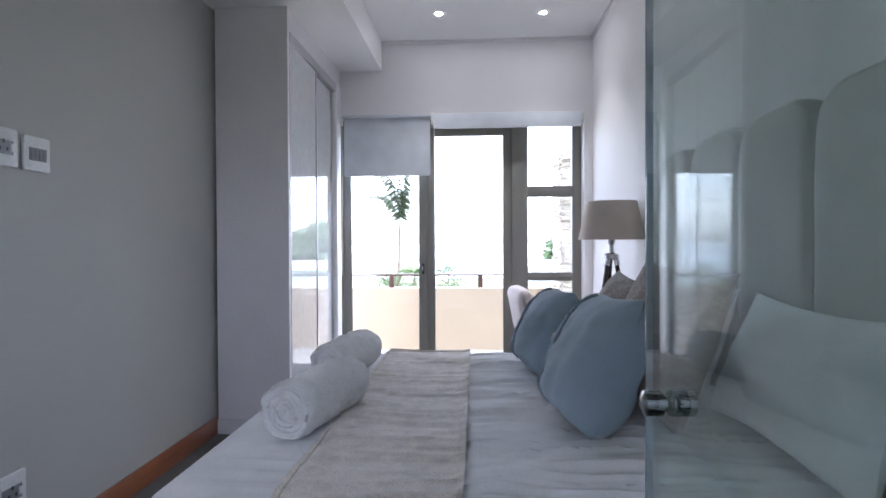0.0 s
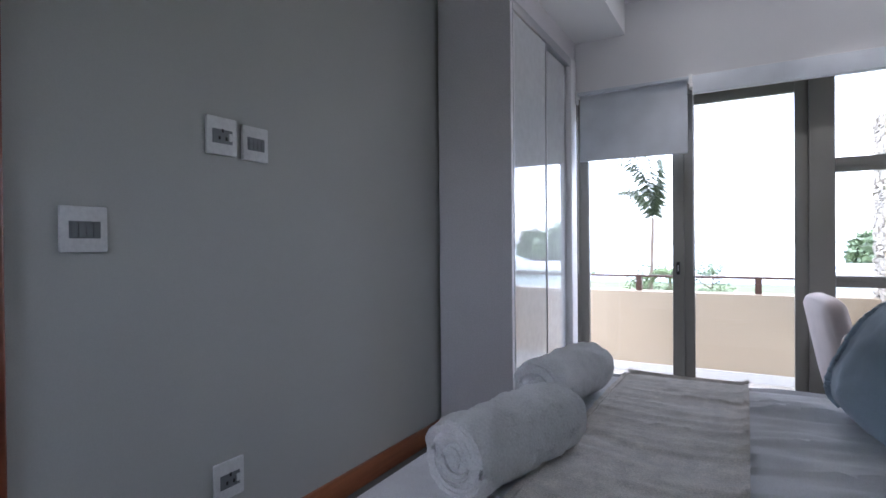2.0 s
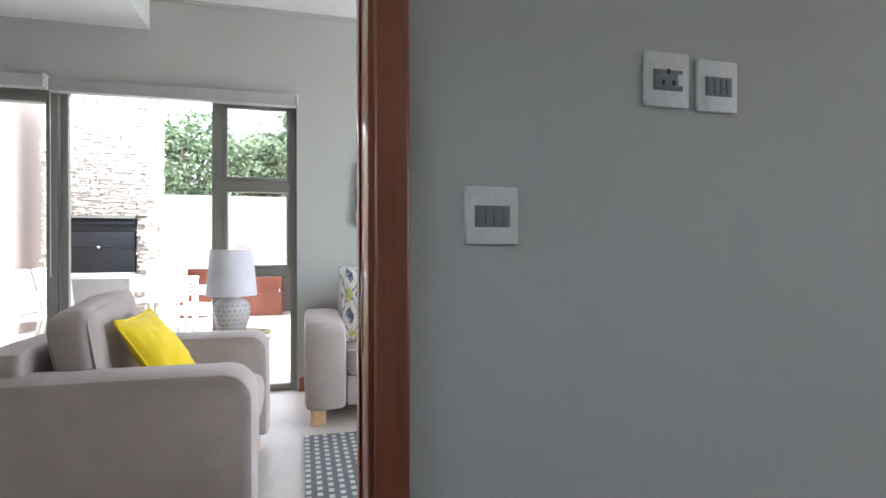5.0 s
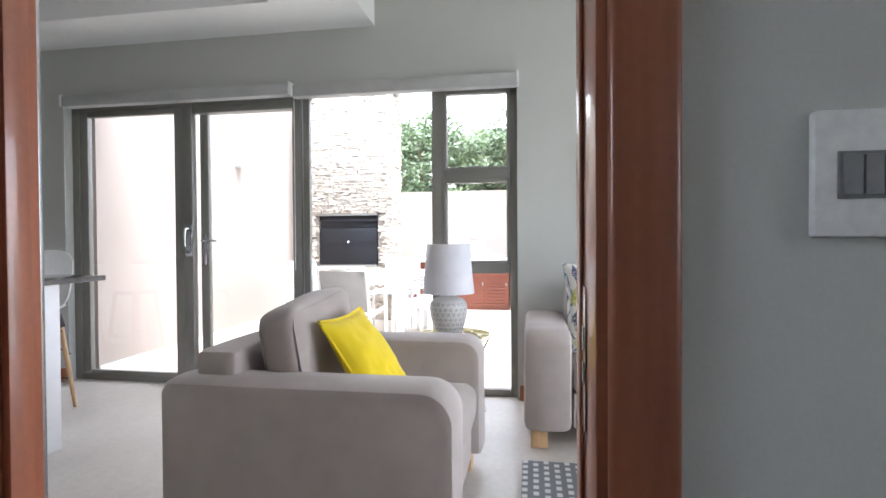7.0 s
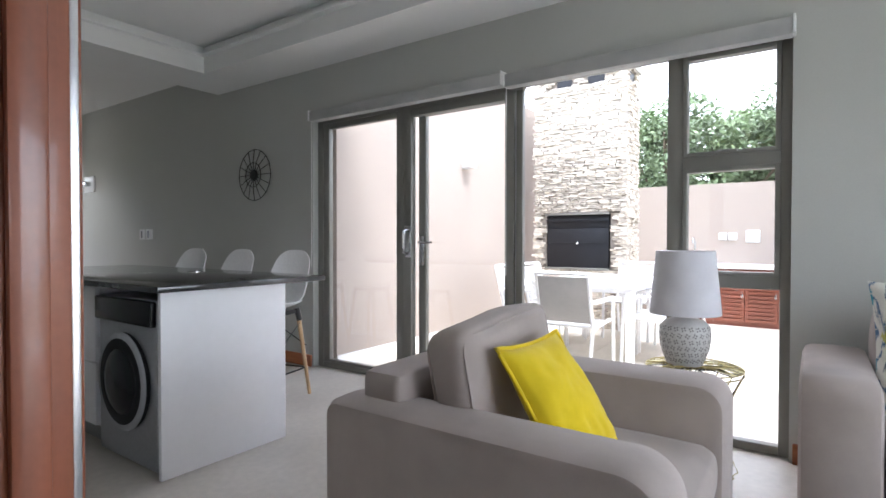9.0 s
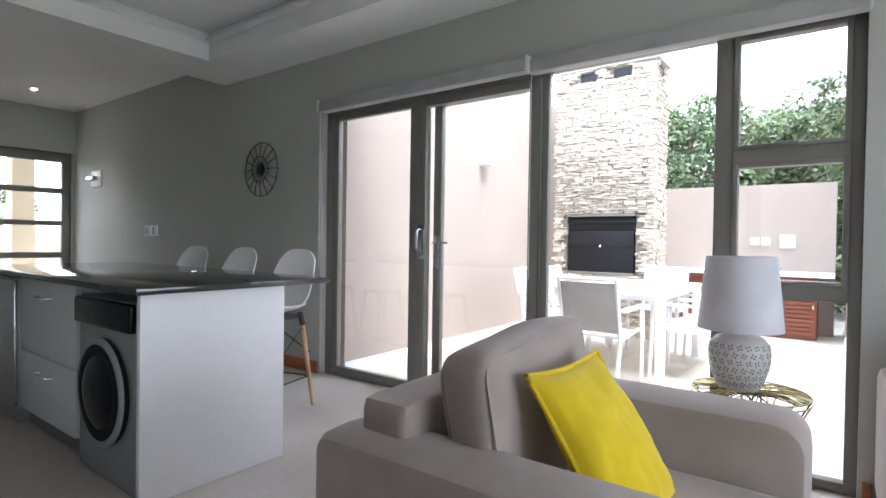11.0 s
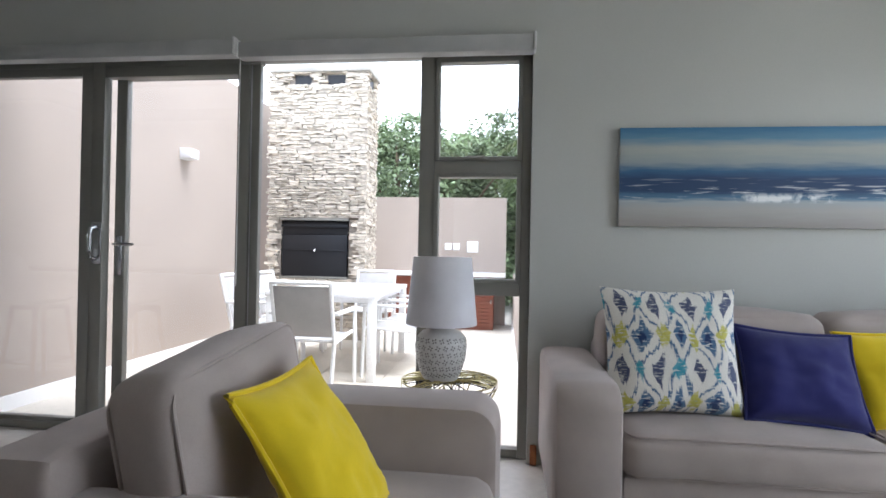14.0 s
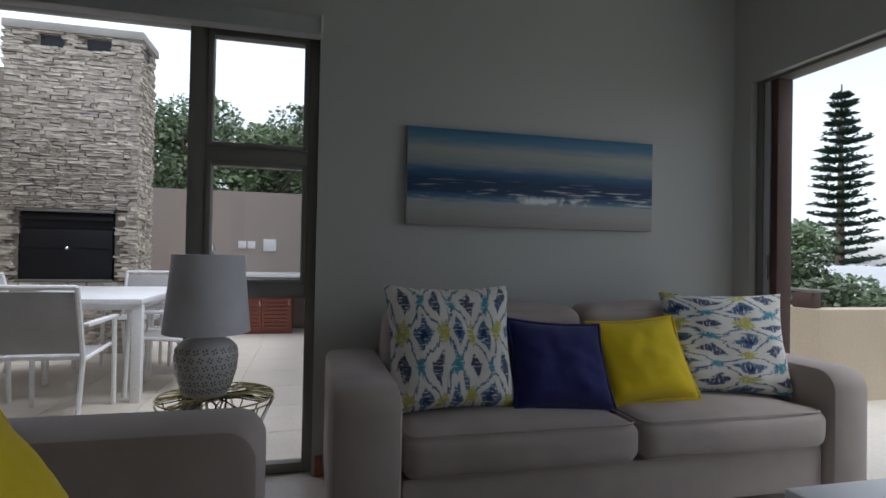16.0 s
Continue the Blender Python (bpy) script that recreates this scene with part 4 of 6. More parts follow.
for x in (-0.012, 0.352):
    part("hem", draped(x, x + 0.014, BY0 - 0.003, BY1 + 0.003, BZ + 0.015, 0.262, 0.017, 0.024, 4, 200), M_throw, throw, "rolled stitched hem")


def towel(label, m):
    """A rolled bath towel: a spiral end and a soft fold line."""
    t = thing("rolled_towel", label, "towel", "rolled towels", m)
    L, R = 0.35, 0.080
    bm = bmesh.new()
    n, rings = 64, 40
    grid = []
    for i in range(rings + 1):
        u = i / rings * 2 - 1
        row = []
        for k in range(n):
            a = 2 * math.pi * k / n
            r = R * (1 - 0.05 * abs(u) ** 6) + 0.005 * noise.noise(Vector((math.cos(a) * 4, math.sin(a) * 4, u * 14))) + 0.009 * noise.noise(Vector((math.cos(a) * 1.5, math.sin(a) * 1.5, u * 3)))
            r += 0.004 * math.exp(-((a - 2.2) / 0.1) ** 2)
            row.append(bm.verts.new((r * math.cos(a), u * L / 2, R * 0.93 + r * 0.93 * math.sin(a))))
        grid.append(row)
    for p, q in zip(grid, grid[1:]):
        for k in range(n):
            bm.faces.new((p[k], p[(k + 1) % n], q[(k + 1) % n], q[k]))
    for row, s in ((grid[0], -1), (grid[-1], 1)):
        prev = row
        for f, dy in ((0.93, 0.008), (0.75, 0.0), (0.55, 0.010), (0.40, -0.004), (0.22, 0.008), (0.03, -0.006)):
            ring = [bm.verts.new((v.co.x * f, s * (L / 2 + dy + 0.004 * noise.noise(Vector((v.co.x * 30, v.co.z * 30, f * 9)))), R * 0.93 + (v.co.z - R * 0.93) * f)) for v in row]
            for k in range(n):
                bm.faces.new((prev[k], prev[(k + 1) % n], ring[(k + 1) % n], ring[k]))
            prev = ring
        bm.faces.new(prev)
    part("roll", bm, M_towel, t)
    sp = bmesh.new()
    pts = []
    for i in range(48):
        a = i / 47 * 4.6 * math.pi
        r = 0.012 + (R * 0.9 - 0.012) * i / 47
        pts.append((r * math.cos(a), -L / 2 - 0.006, R * 0.93 + r * 0.93 * math.sin(a)))
    tube(sp, pts, 0.0055, 6)
    part("rolled_edge", sp, M_towel, t)
    return t


TZ = BZ + 0.02
towel("rolled white terry towel lying on the bed", pose(-0.055, 1.285, TZ, 0, 0, -13))
towel("rolled white terry towel behind another on the bed", pose(-0.10, 1.81, TZ, 0, 0, -9))


def bed_pillow(name, label, w, h, t, material, m, flange=False, seed=0):
    p = thing(name, label, "pillow", "bed pillows", m)
    cover = cushion(w, h, t, 0.085, 26, 0.006, seed)
    if flange:
        for q in cover.verts:
            u, v = q.co.x / (w / 2), q.co.z / (h / 2) - 1
            q.co.x *= 1 - 0.13 * abs(v) ** 4
            q.co.z -= v * h / 2 * 0.10 * abs(u) ** 4
    part("cover", cover, material, p)
    if flange:
        bm = bmesh.new()
        pts = []
        for i in range(61):
            v = -0.93 + 1.86 * i / 60
            u = -0.42
            puff = ((1 - abs(u) ** 2.8) * (1 - abs(v) ** (2.2 if v > 0 else 4.5))) ** 0.58 * (1 - 0.10 * v)
            pts.append((u * w / 2 + 0.006 * noise.noise(Vector((i * 0.7, seed, 4))), -t / 2 * puff - 0.002 + 0.004 * noise.noise(Vector((i * 1.7, seed, 0))), h / 2 + v * h / 2 * (1 - 0.13 * (1 - u * u) * abs(v) ** 3)))
        tube(bm, pts, 0.008, 6)
        part("frayed_trim", bm, material, p, "frayed cloth trim")
        bm = lathe([(0.001, 0), (0.014, 0.002), (0.014, 0.006), (0.001, 0.008)], 12)
        k = part("button", bm, M_beech, p, "small pale button")
        k.matrix_basis = pose(-w * 0.27, -t * 0.47, h * 0.52, 90, 0, 0)
    return p


# the pillows stand in rows against the headboard and face the foot of the bed
bed_pillow("bed_pillow", "dusty blue pillow with a frayed band on the bed", 0.42, 0.40, 0.21, M_blue, pose(0.65, 1.265, TZ, -22, -3, -86), True, 1)
bed_pillow("bed_pillow", "dusty blue pillow with a frayed band by the window side", 0.40, 0.36, 0.21, M_blue, pose(0.61, 1.86, TZ, -22, -2, -87), True, 2)
bed_pillow("bed_pillow", "taupe damask pillow standing behind the blue ones", 0.50, 0.47, 0.18, M_damask, pose(0.87, 1.45, TZ, -21, 3, -80), False, 3)
bed_pillow("bed_pillow", "taupe damask pillow leaning by the window side", 0.46, 0.42, 0.17, M_damask, pose(0.87, 2.00, TZ, -28, 3, -82), False, 4)
bed_pillow("bed_pillow", "white sleeping pillow against the headboard", 0.66, 0.38, 0.16, M_linen, pose(1.10, 1.10, TZ, -20, 0, -90), False, 5)
bed_pillow("bed_pillow", "white sleeping pillow against the headboard", 0.66, 0.38, 0.16, M_linen, pose(1.10, 1.85, TZ, -20, 0, -90), False, 6)


# ---- tripod lamp, bedside stand and bedroom chair ----
def bedside_table():
    b = thing("bedside_table", "small dark wooden bedside table next to the bed", "bedside table", m=pose(1.12, 2.93, 0))
    part("tabletop", boxes((-0.22, 0.22, -0.22, 0.22, 0.50, 0.53), bevel=0.006), M_walnut, b)
    part("drawer_box", boxes((-0.2, 0.2, -0.2, 0.2, 0.34, 0.50), bevel=0.004), M_walnut, b)
    for x in (-0.18, 0.18):
        for y in (-0.18, 0.18):
            part("leg", boxes((x - 0.018, x + 0.018, y - 0.018, y + 0.018, 0, 0.34), bevel=0.003), M_walnut, b)


bedside_table()
tl = thing("tripod_lamp", "tripod table lamp with dark legs and a taupe drum shade", "lamp", m=pose(1.18, 2.93, 0.53))
for k in range(3):
    a = radians(90 + 120 * k)
    bm = tube(bmesh.new(), [(0.125 * math.cos(a), 0.125 * math.sin(a), 0), (0.022 * math.cos(a), 0.022 * math.sin(a), 0.55)], 0.013, 8)
    lg = part("leg", bm, M_walnut, tl)
    part("chrome_clamp", tube(bmesh.new(), [(0.036 * math.cos(a), 0.036 * math.sin(a), 0.50), (0.022 * math.cos(a), 0.022 * math.sin(a), 0.56)], 0.016, 8), M_steel, lg, "chrome leg cap")
part("collar", lathe([(0.02, 0.53), (0.042, 0.54), (0.042, 0.565), (0.012, 0.575), (0.012, 0.62), (0.018, 0.625), (0.018, 0.66), (0.001, 0.665)], 20), M_steel, tl)
part("shade", lathe([(0.186, 0.65), (0.188, 0.65), (0.142, 0.87), (0.14, 0.87), (0.184, 0.655)], 40), M_shade_bed, tl, "taupe cloth drum shade")

bc = thing("tub_chair", "cream upholstered tub chair standing by the balcony doors", "chair", m=pose(0.88, 3.72, 0, 0, 0, 8))
part("seat", soft_box(-0.06, 0.44, -0.24, 0.24, 0.30, 0.46, 0.04, 0.02, 8), M_chair_cloth, bc)
bm = soft_box(-0.12, -0.02, -0.23, 0.23, 0.30, 0.84, 0.045, 0.02, 8)
bmesh.ops.rotate(bm, cent=(-0.07, 0, 0.30), matrix=Matrix.Rotation(radians(-12), 3, "Y"), verts=bm.verts)
part("backrest", bm, M_chair_cloth, bc)
for x in (-0.05, 0.38):
    for y in (-0.19, 0.19):
        part("leg", tube(bmesh.new(), [(x, y, 0), (x, y, 0.31)], 0.017, 8), M_walnut, bc)


# ---- upholstered seats ----
def arm_block(x0, x1, y0, y1, z0, z1, front, r=0.10, e=0.035):
    """A padded arm, extruded across one axis, with its upper front edge rounded off. front: '+x' or '+y'."""
    prof = []
    L = (y1 - y0) if front == "+y" else (x1 - x0)
    H = z1 - z0
    def arc(cx, cz, rr, a0, a1, n=8):
        return [(cx + rr * math.cos(radians(a0 + (a1 - a0) * i / n)), cz + rr * math.sin(radians(a0 + (a1 - a0) * i / n))) for i in range(n + 1)]
    prof += arc(L - 0.02, 0.02, 0.02, -90, 0, 3) + arc(L - r, H - r, r, 0, 90) + arc(0.04, H - 0.04, 0.04, 90, 180, 5) + arc(0.02, 0.02, 0.02, 180, 270, 3)
    W = (x1 - x0) if front == "+y" else (y1 - y0)
    bm = bmesh.new()
    cx, cz = L / 2, H / 2
    rings = []
    for w, inset in ((0, e), (e * 0.3, e * 0.3), (e, 0), (W * 0.5, -0.004), (W - e, 0), (W - e * 0.3, e * 0.3), (W, e)):
        ring = []
        for p, q in prof:
            sp = 1 - inset / (L / 2)
            sq = 1 - inset / (H / 2)
            a, c = cx + (p - cx) * sp, cz + (q - cz) * sq
            ring.append(bm.verts.new((x0 + w, y0 + a, z0 + c) if front == "+y" else (x0 + a, y0 + w, z0 + c)))
        rings.append(ring)
    n = len(prof)
    for a, b in zip(rings, rings[1:]):
        for k in range(n):
            bm.faces.new((a[k], a[(k + 1) % n], b[(k + 1) % n], b[k]))
    bm.faces.new(rings[0][::-1]), bm.faces.new(rings[-1])
    return bm


sofa = thing("two_seat_sofa", "taupe fabric two-seat sofa against the patio wall", "sofa")
SX, SB = -3.47, -4.29
part("arm", arm_block(SB, SX + 0.02, 0.665, 0.915, 0.10, 0.635, "+x", 0.09), M_sofa, sofa)
part("arm", arm_block(SB, SX + 0.02, 2.80, 3.00, 0.10, 0.635, "+x", 0.09), M_sofa, sofa)
part("base_frame", soft_box(SB, SX - 0.03, 0.92, 2.795, 0.10, 0.30, 0.02, 0.0, 6), M_sofa, sofa)
part("back_frame", soft_box(SB, SB + 0.16, 0.92, 2.795, 0.28, 0.70, 0.03, 0.0, 6), M_sofa, sofa)
for y0, y1, s in ((0.922, 1.872, 1), (1.876, 2.794, 2)):
    part("seat_cushion", soft_box(SB + 0.14, SX, y0, y1, 0.295, 0.455, 0.05, 0.022, 14, 0.010, s), M_sofa, sofa)
    part("piping", seam(SB + 0.14, SX, y0, y1, 0.295, 0.455, "z", 0.452, 0.05), M_sofa, sofa)
    part("piping", seam(SB + 0.14, SX, y0, y1, 0.295, 0.455, "z", 0.308, 0.05), M_sofa, sofa)
    bm = soft_box(SB + 0.10, SB + 0.34, y0 + 0.01, y1 - 0.01, 0.44, 0.86, 0.06, 0.03, 12, 0.012, s + 5)
    part("back_cushion", bm, M_sofa, sofa)
for x in (SX - 0.06, SB + 0.08):
    for y in (0.70, 2.89):
        part("foot", boxes((x - 0.07, x + 0.05, y, y + 0.09, 0, 0.11), bevel=0.004), M_beech, sofa, "pale wooden block foot")


def scatter(label, w, h, t, material, m, seed, piped=False):
    p = thing("scatter_cushion", label, "cushion", "scatter cushions", m)
    c = part("cover", cushion(w, h, t, 0.05, 26, 0.006, seed), material, p)
    if piped:
        bm = bmesh.new()
        pts = []
        n = 20
        for k in range(4):
            for i in range(n):
                q = -1 + 2 * i / n
                u, v = ((q, -1), (1, q), (-q, 1), (-1, -q))[k]
                pin = 1 - 0.08 * (1 - v * v) * abs(u) ** 3
                piv = 1 - 0.08 * (1 - u * u) * abs(v) ** 3
                pts.append((u * (w / 2 + 0.006) * pin, 0, h / 2 + v * (h / 2 + 0.006) * piv))
        tube(bm, pts, 0.007, 6, closed=True)
        part("flanged_seam", bm, material, p)
    return p


SZ = 0.462
scatter("large cream cushion with blue and yellow ikat pattern on the sofa", 0.56, 0.53, 0.17, M_ikat, pose(-3.72, 1.17, SZ, -15, 0, -268), 1)
scatter("navy blue cushion leaning on the sofa back", 0.45, 0.40, 0.15, M_navy, pose(-3.68, 1.65, SZ, -32, 4, -272), 2, True)
scatter("bright yellow cushion leaning on the sofa back", 0.44, 0.40, 0.15, M_yellow, pose(-3.70, 2.09, SZ, -30, -4, -275), 3, True)
scatter("cream ikat cushion with sideways pattern by the sofa arm", 0.60, 0.50, 0.16, M_ikat_flip, pose(-3.74, 2.53, SZ, -16, 0, -286), 4)

ac = thing("armchair", "taupe fabric armchair with a loose back cushion", "armchair")
part("arm", arm_block(-2.49, -2.26, -0.57, 0.47, 0.09, 0.63, "+y", 0.11), M_sofa, ac)
part("arm", arm_block(-3.34, -3.10, -0.50, 0.47, 0.09, 0.637, "+y", 0.085), M_sofa, ac)
part("back_frame", soft_box(-3.20, -2.36, -0.495, -0.33, 0.09, 0.72, 0.03, 0.0, 10), M_sofa, ac)
part("base_frame", soft_box(-3.10, -2.49, -0.33, 0.43, 0.09, 0.30, 0.02, 0, 6), M_sofa, ac)
part("seat_cushion", soft_box(-3.095, -2.495, -0.33, 0.45, 0.295, 0.45, 0.05, 0.02, 10, 0.006, 3), M_sofa, ac)
bm = soft_box(-3.04, -2.45, -0.345, -0.185, 0.0, 0.415, 0.042, 0.02, 12, 0.010, 7)
bmesh.ops.rotate(bm, cent=(0, -0.26, 0), matrix=Matrix.Rotation(radians(8), 3, "X"), verts=bm.verts)
bmesh.ops.rotate(bm, cent=(-2.45, 0, 0.2), matrix=Matrix.Rotation(radians(5), 3, "Y"), verts=bm.verts)
bmesh.ops.translate(bm, vec=(0, 0.10, 0.43), verts=bm.verts)
part("back_cushion", bm, M_sofa, ac)
for yy in (-0.333, -0.197):
    bm = seam(-3.05, -2.44, -0.345, -0.185, 0.0, 0.42, "y", yy, 0.055)
    bmesh.ops.rotate(bm, cent=(0, -0.26, 0), matrix=Matrix.Rotation(radians(8), 3, "X"), verts=bm.verts)
    bmesh.ops.rotate(bm, cent=(-2.45, 0, 0.2), matrix=Matrix.Rotation(radians(5), 3, "Y"), verts=bm.verts)
    bmesh.ops.translate(bm, vec=(0, 0.10, 0.43), verts=bm.verts)
    part("piping", bm, M_sofa, ac)
for x in (-2.42, -3.24):
    for y in (-0.5, 0.33):
        part("foot", boxes((x, x + 0.1, y, y + 0.09, 0, 0.10), bevel=0.004), M_beech, ac, "pale wooden block foot")
scatter("bright yellow piped cushion propped in the armchair", 0.35, 0.42, 0.13, M_yellow, pose(-2.69, 0.165, 0.452, -33, -2, 173), 8, True)


# ---- lamp table and lamp ----
LT = (-3.86, 0.20)
wt = thing("wire_side_table", "round wire side table with a woven metal top", "side table", m=pose(LT[0], LT[1] + 0.04, 0))
H = 0.535
for rr, zz in ((0.215, H - 0.02), (0.215, H), (0.14, 0.012)):
    part("ring", tube(bmesh.new(), [(rr * math.cos(a), rr * math.sin(a), zz) for a in [2 * math.pi * k / 40 for k in range(40)]], 0.003, 6, True), M_brass, wt)
for k in range(14):
    a, b = 2 * math.pi * k / 14, 2 * math.pi * (k + 0.9) / 14
    pts = [((0.215 - 0.08 * math.sin(math.pi * s)) * math.cos(a + (b - a) * s) if s < 1 else 0.14 * math.cos(b), (0.215 - 0.08 * math.sin(math.pi * s)) * math.sin(a + (b - a) * s) if s < 1 else 0.14 * math.sin(b), H - 0.02 - (H - 0.032) * s) for s in [i / 10 for i in range(11)]]
    part("wire_leg", tube(bmesh.new(), pts, 0.003, 5), M_brass if k % 4 else M_wire, wt)
rnd = random.Random(4)
for k in range(46):
    a = rnd.uniform(0, 2 * math.pi)
    b = a + rnd.uniform(0.6, 2.4)
    p, q = Vector((0.212 * math.cos(a), 0.212 * math.sin(a), H)), Vector((0.212 * math.cos(b), 0.212 * math.sin(b), H))
    mid = (p + q) / 2 * rnd.uniform(0.6, 1.4)
    if mid.length > 0.205:
        mid *= 0.205 / mid.length
    mid.z = H + rnd.uniform(-0.004, 0.006)
    part("top_wire", tube(bmesh.new(), [p, (p + mid) / 2 * 1.02, mid, (q + mid) / 2 * 1.02, q], 0.0025, 5), M_brass if k % 4 else M_wire, wt)

lamp = thing("table_lamp", "table lamp with a pierced white ceramic base and grey shade", "lamp", m=pose(LT[0], LT[1], H + 0.006))
PB = [(0.075, 0), (0.082, 0.012), (0.098, 0.05), (0.112, 0.10), (0.117, 0.15), (0.112, 0.185), (0.088, 0.212), (0.05, 0.226), (0.034, 0.238), (0.034, 0.255), (0.02, 0.26)]
part("base", lathe(PB, 48), M_ceramic, lamp)


def base_r(z):
    for (r0, z0), (r1, z1) in zip(PB, PB[1:]):
        if z0 <= z <= z1:
            return r0 + (r1 - r0) * (z - z0) / (z1 - z0)
    return 0.1


# flat dark petals over the uncut base paint the shade inside its holes
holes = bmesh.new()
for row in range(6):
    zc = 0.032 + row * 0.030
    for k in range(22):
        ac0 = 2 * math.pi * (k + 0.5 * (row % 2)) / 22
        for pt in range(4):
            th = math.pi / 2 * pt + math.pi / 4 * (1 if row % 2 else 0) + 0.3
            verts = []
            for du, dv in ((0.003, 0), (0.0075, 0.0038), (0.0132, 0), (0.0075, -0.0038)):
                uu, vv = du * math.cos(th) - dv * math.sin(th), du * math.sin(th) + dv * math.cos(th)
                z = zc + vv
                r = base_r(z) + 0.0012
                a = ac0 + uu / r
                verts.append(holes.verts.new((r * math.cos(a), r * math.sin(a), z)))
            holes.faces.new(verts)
tagged(part("pierced_pattern", holes, M_hole_shade, lamp, "dark petals painted for the shade in the cut-outs", smooth=False), kind="stuff")
part("stem", lathe([(0.012, 0.255), (0.012, 0.30), (0.016, 0.30), (0.016, 0.34), (0.001, 0.345)], 16), M_steel, lamp)
part("shade", lathe([(0.158, 0.245), (0.160, 0.245), (0.131, 0.545), (0.129, 0.545), (0.156, 0.25)], 48), M_shade, lamp, "grey-white cloth shade")

# ---- rug, coffee table, painting ----
solid("rug", boxes((-3.29, -1.75, 0.66, 2.75, 0.0, 0.012), bevel=0.004), M_rug, "grey and off-white woven rug on the screed floor", "rug")
ct = thing("coffee_table", "low coffee table with a gloss white top on the rug", "coffee table")
part("tabletop", boxes((-2.92, -2.25, 1.97, 2.65, 0.39, 0.43), bevel=0.006), M_gloss_white, ct)
for x in (-2.85, -2.34):
    for y in (2.05, 2.56):
        part("leg", boxes((x, x + 0.05, y, y + 0.05, 0.012, 0.39), bevel=0.003), M_gloss_white, ct)
pt = thing("seascape_painting", "wide unframed canvas of a blue sea and surf on the wall", "painting")
part("stretcher", boxes((-4.33, -4.297, 1.052, 2.478, 1.258, 1.763), bevel=0.003), M_canvas, pt)
part("canvas", boxes((-4.297, -4.294, 1.054, 2.476, 1.260, 1.761)), M_paint, pt, "painted bands of sky, sea and sand", smooth=False)


# ---- kitchen ----
isl = thing("kitchen_island", "white kitchen island with drawers and an end panel", "kitchen island")
part("end_panel", boxes((-3.085, -2.372, -1.815, -1.787, 0, 0.888), bevel=0.002), M_gloss_white, isl)
part("end_panel", boxes((-3.085, -2.372, -4.13, -4.10, 0, 0.888), bevel=0.002), M_gloss_white, isl)
part("back_panel", boxes((-3.085, -3.06, -4.10, -1.815, 0, 0.888)), M_gloss_white, isl, smooth=False)
part("carcass", boxes((-3.05, -2.42, -3.38, -2.53, 0.10, 0.885)), M_gloss_white, isl, smooth=False)
part("plinth", boxes((-3.05, -2.45, -3.38, -2.53, 0, 0.10)), M_grey_plastic, isl, smooth=False)
for z0, z1 in ((0.11, 0.45), (0.46, 0.88)):
    d = part("drawer_front", boxes((-2.42, -2.395, -3.375, -2.535, z0, z1), bevel=0.002), M_gloss_white, isl)
    part("handle", tube(bmesh.new(), [(-2.395, -2.86, z1 - 0.09), (-2.37, -2.86, z1 - 0.09), (-2.37, -3.05, z1 - 0.09), (-2.395, -3.05, z1 - 0.09)], 0.006, 8), M_steel, d, "brushed steel bar handle")
solid("worktop", boxes((-3.36, -2.34, -4.2, -1.75, 0.89, 0.92), bevel=0.004), M_granite, "polished dark granite worktop on the island", "worktop")
wm = thing("washing_machine", "silver front-loading washing machine under the worktop", "washing machine", m=pose(-2.39, -2.165, 0))
part("body", boxes((-0.58, 0.0, -0.305, 0.305, 0.01, 0.845), bevel=0.012, seg=3), M_washer, wm)
part("control_panel", boxes((-0.01, 0.028, -0.30, 0.30, 0.715, 0.84), bevel=0.012, seg=3), M_black_glass, wm, "black glass control strip")
ring = part("door", lathe([(0.155, -0.01), (0.242, -0.01), (0.246, 0.012), (0.236, 0.032), (0.20, 0.036), (0.165, 0.037), (0.155, 0.03)], 48), M_door_plastic, wm, "round black glass door with silver rim")
ring.matrix_basis = pose(0.0, 0.0, 0.42, 0, 90, 0)
dome = part("porthole", lathe([(0.165, 0.036), (0.14, 0.047), (0.09, 0.056), (0.0005, 0.06)], 40), M_black_glass, ring)
rim = part("rim", lathe([(0.238, 0.034), (0.244, 0.031), (0.249, 0.022), (0.243, 0.024)], 48), M_washer, ring)
for y in (-0.25, 0.25):
    part("foot", boxes((-0.5, -0.02, y - 0.03, y + 0.03, 0, 0.012)), M_black, wm)
dw = thing("dishwasher", "silver dishwasher at the far end of the island", "dishwasher", m=pose(-2.39, -3.74, 0))
part("body", boxes((-0.58, 0.0, -0.34, 0.34, 0.0, 0.87), bevel=0.008), M_washer, dw)
part("door", boxes((0.0, 0.02, -0.335, 0.335, 0.10, 0.86), bevel=0.006), M_steel, dw)
tap = solid("pop_up_plug", lathe([(0.05, 0), (0.05, 0.004), (0.04, 0.006), (0.001, 0.006)], 24, at=(-3.1, -2.75, 0.92)), M_steel, "flat round steel plug socket in the worktop", "plug socket")


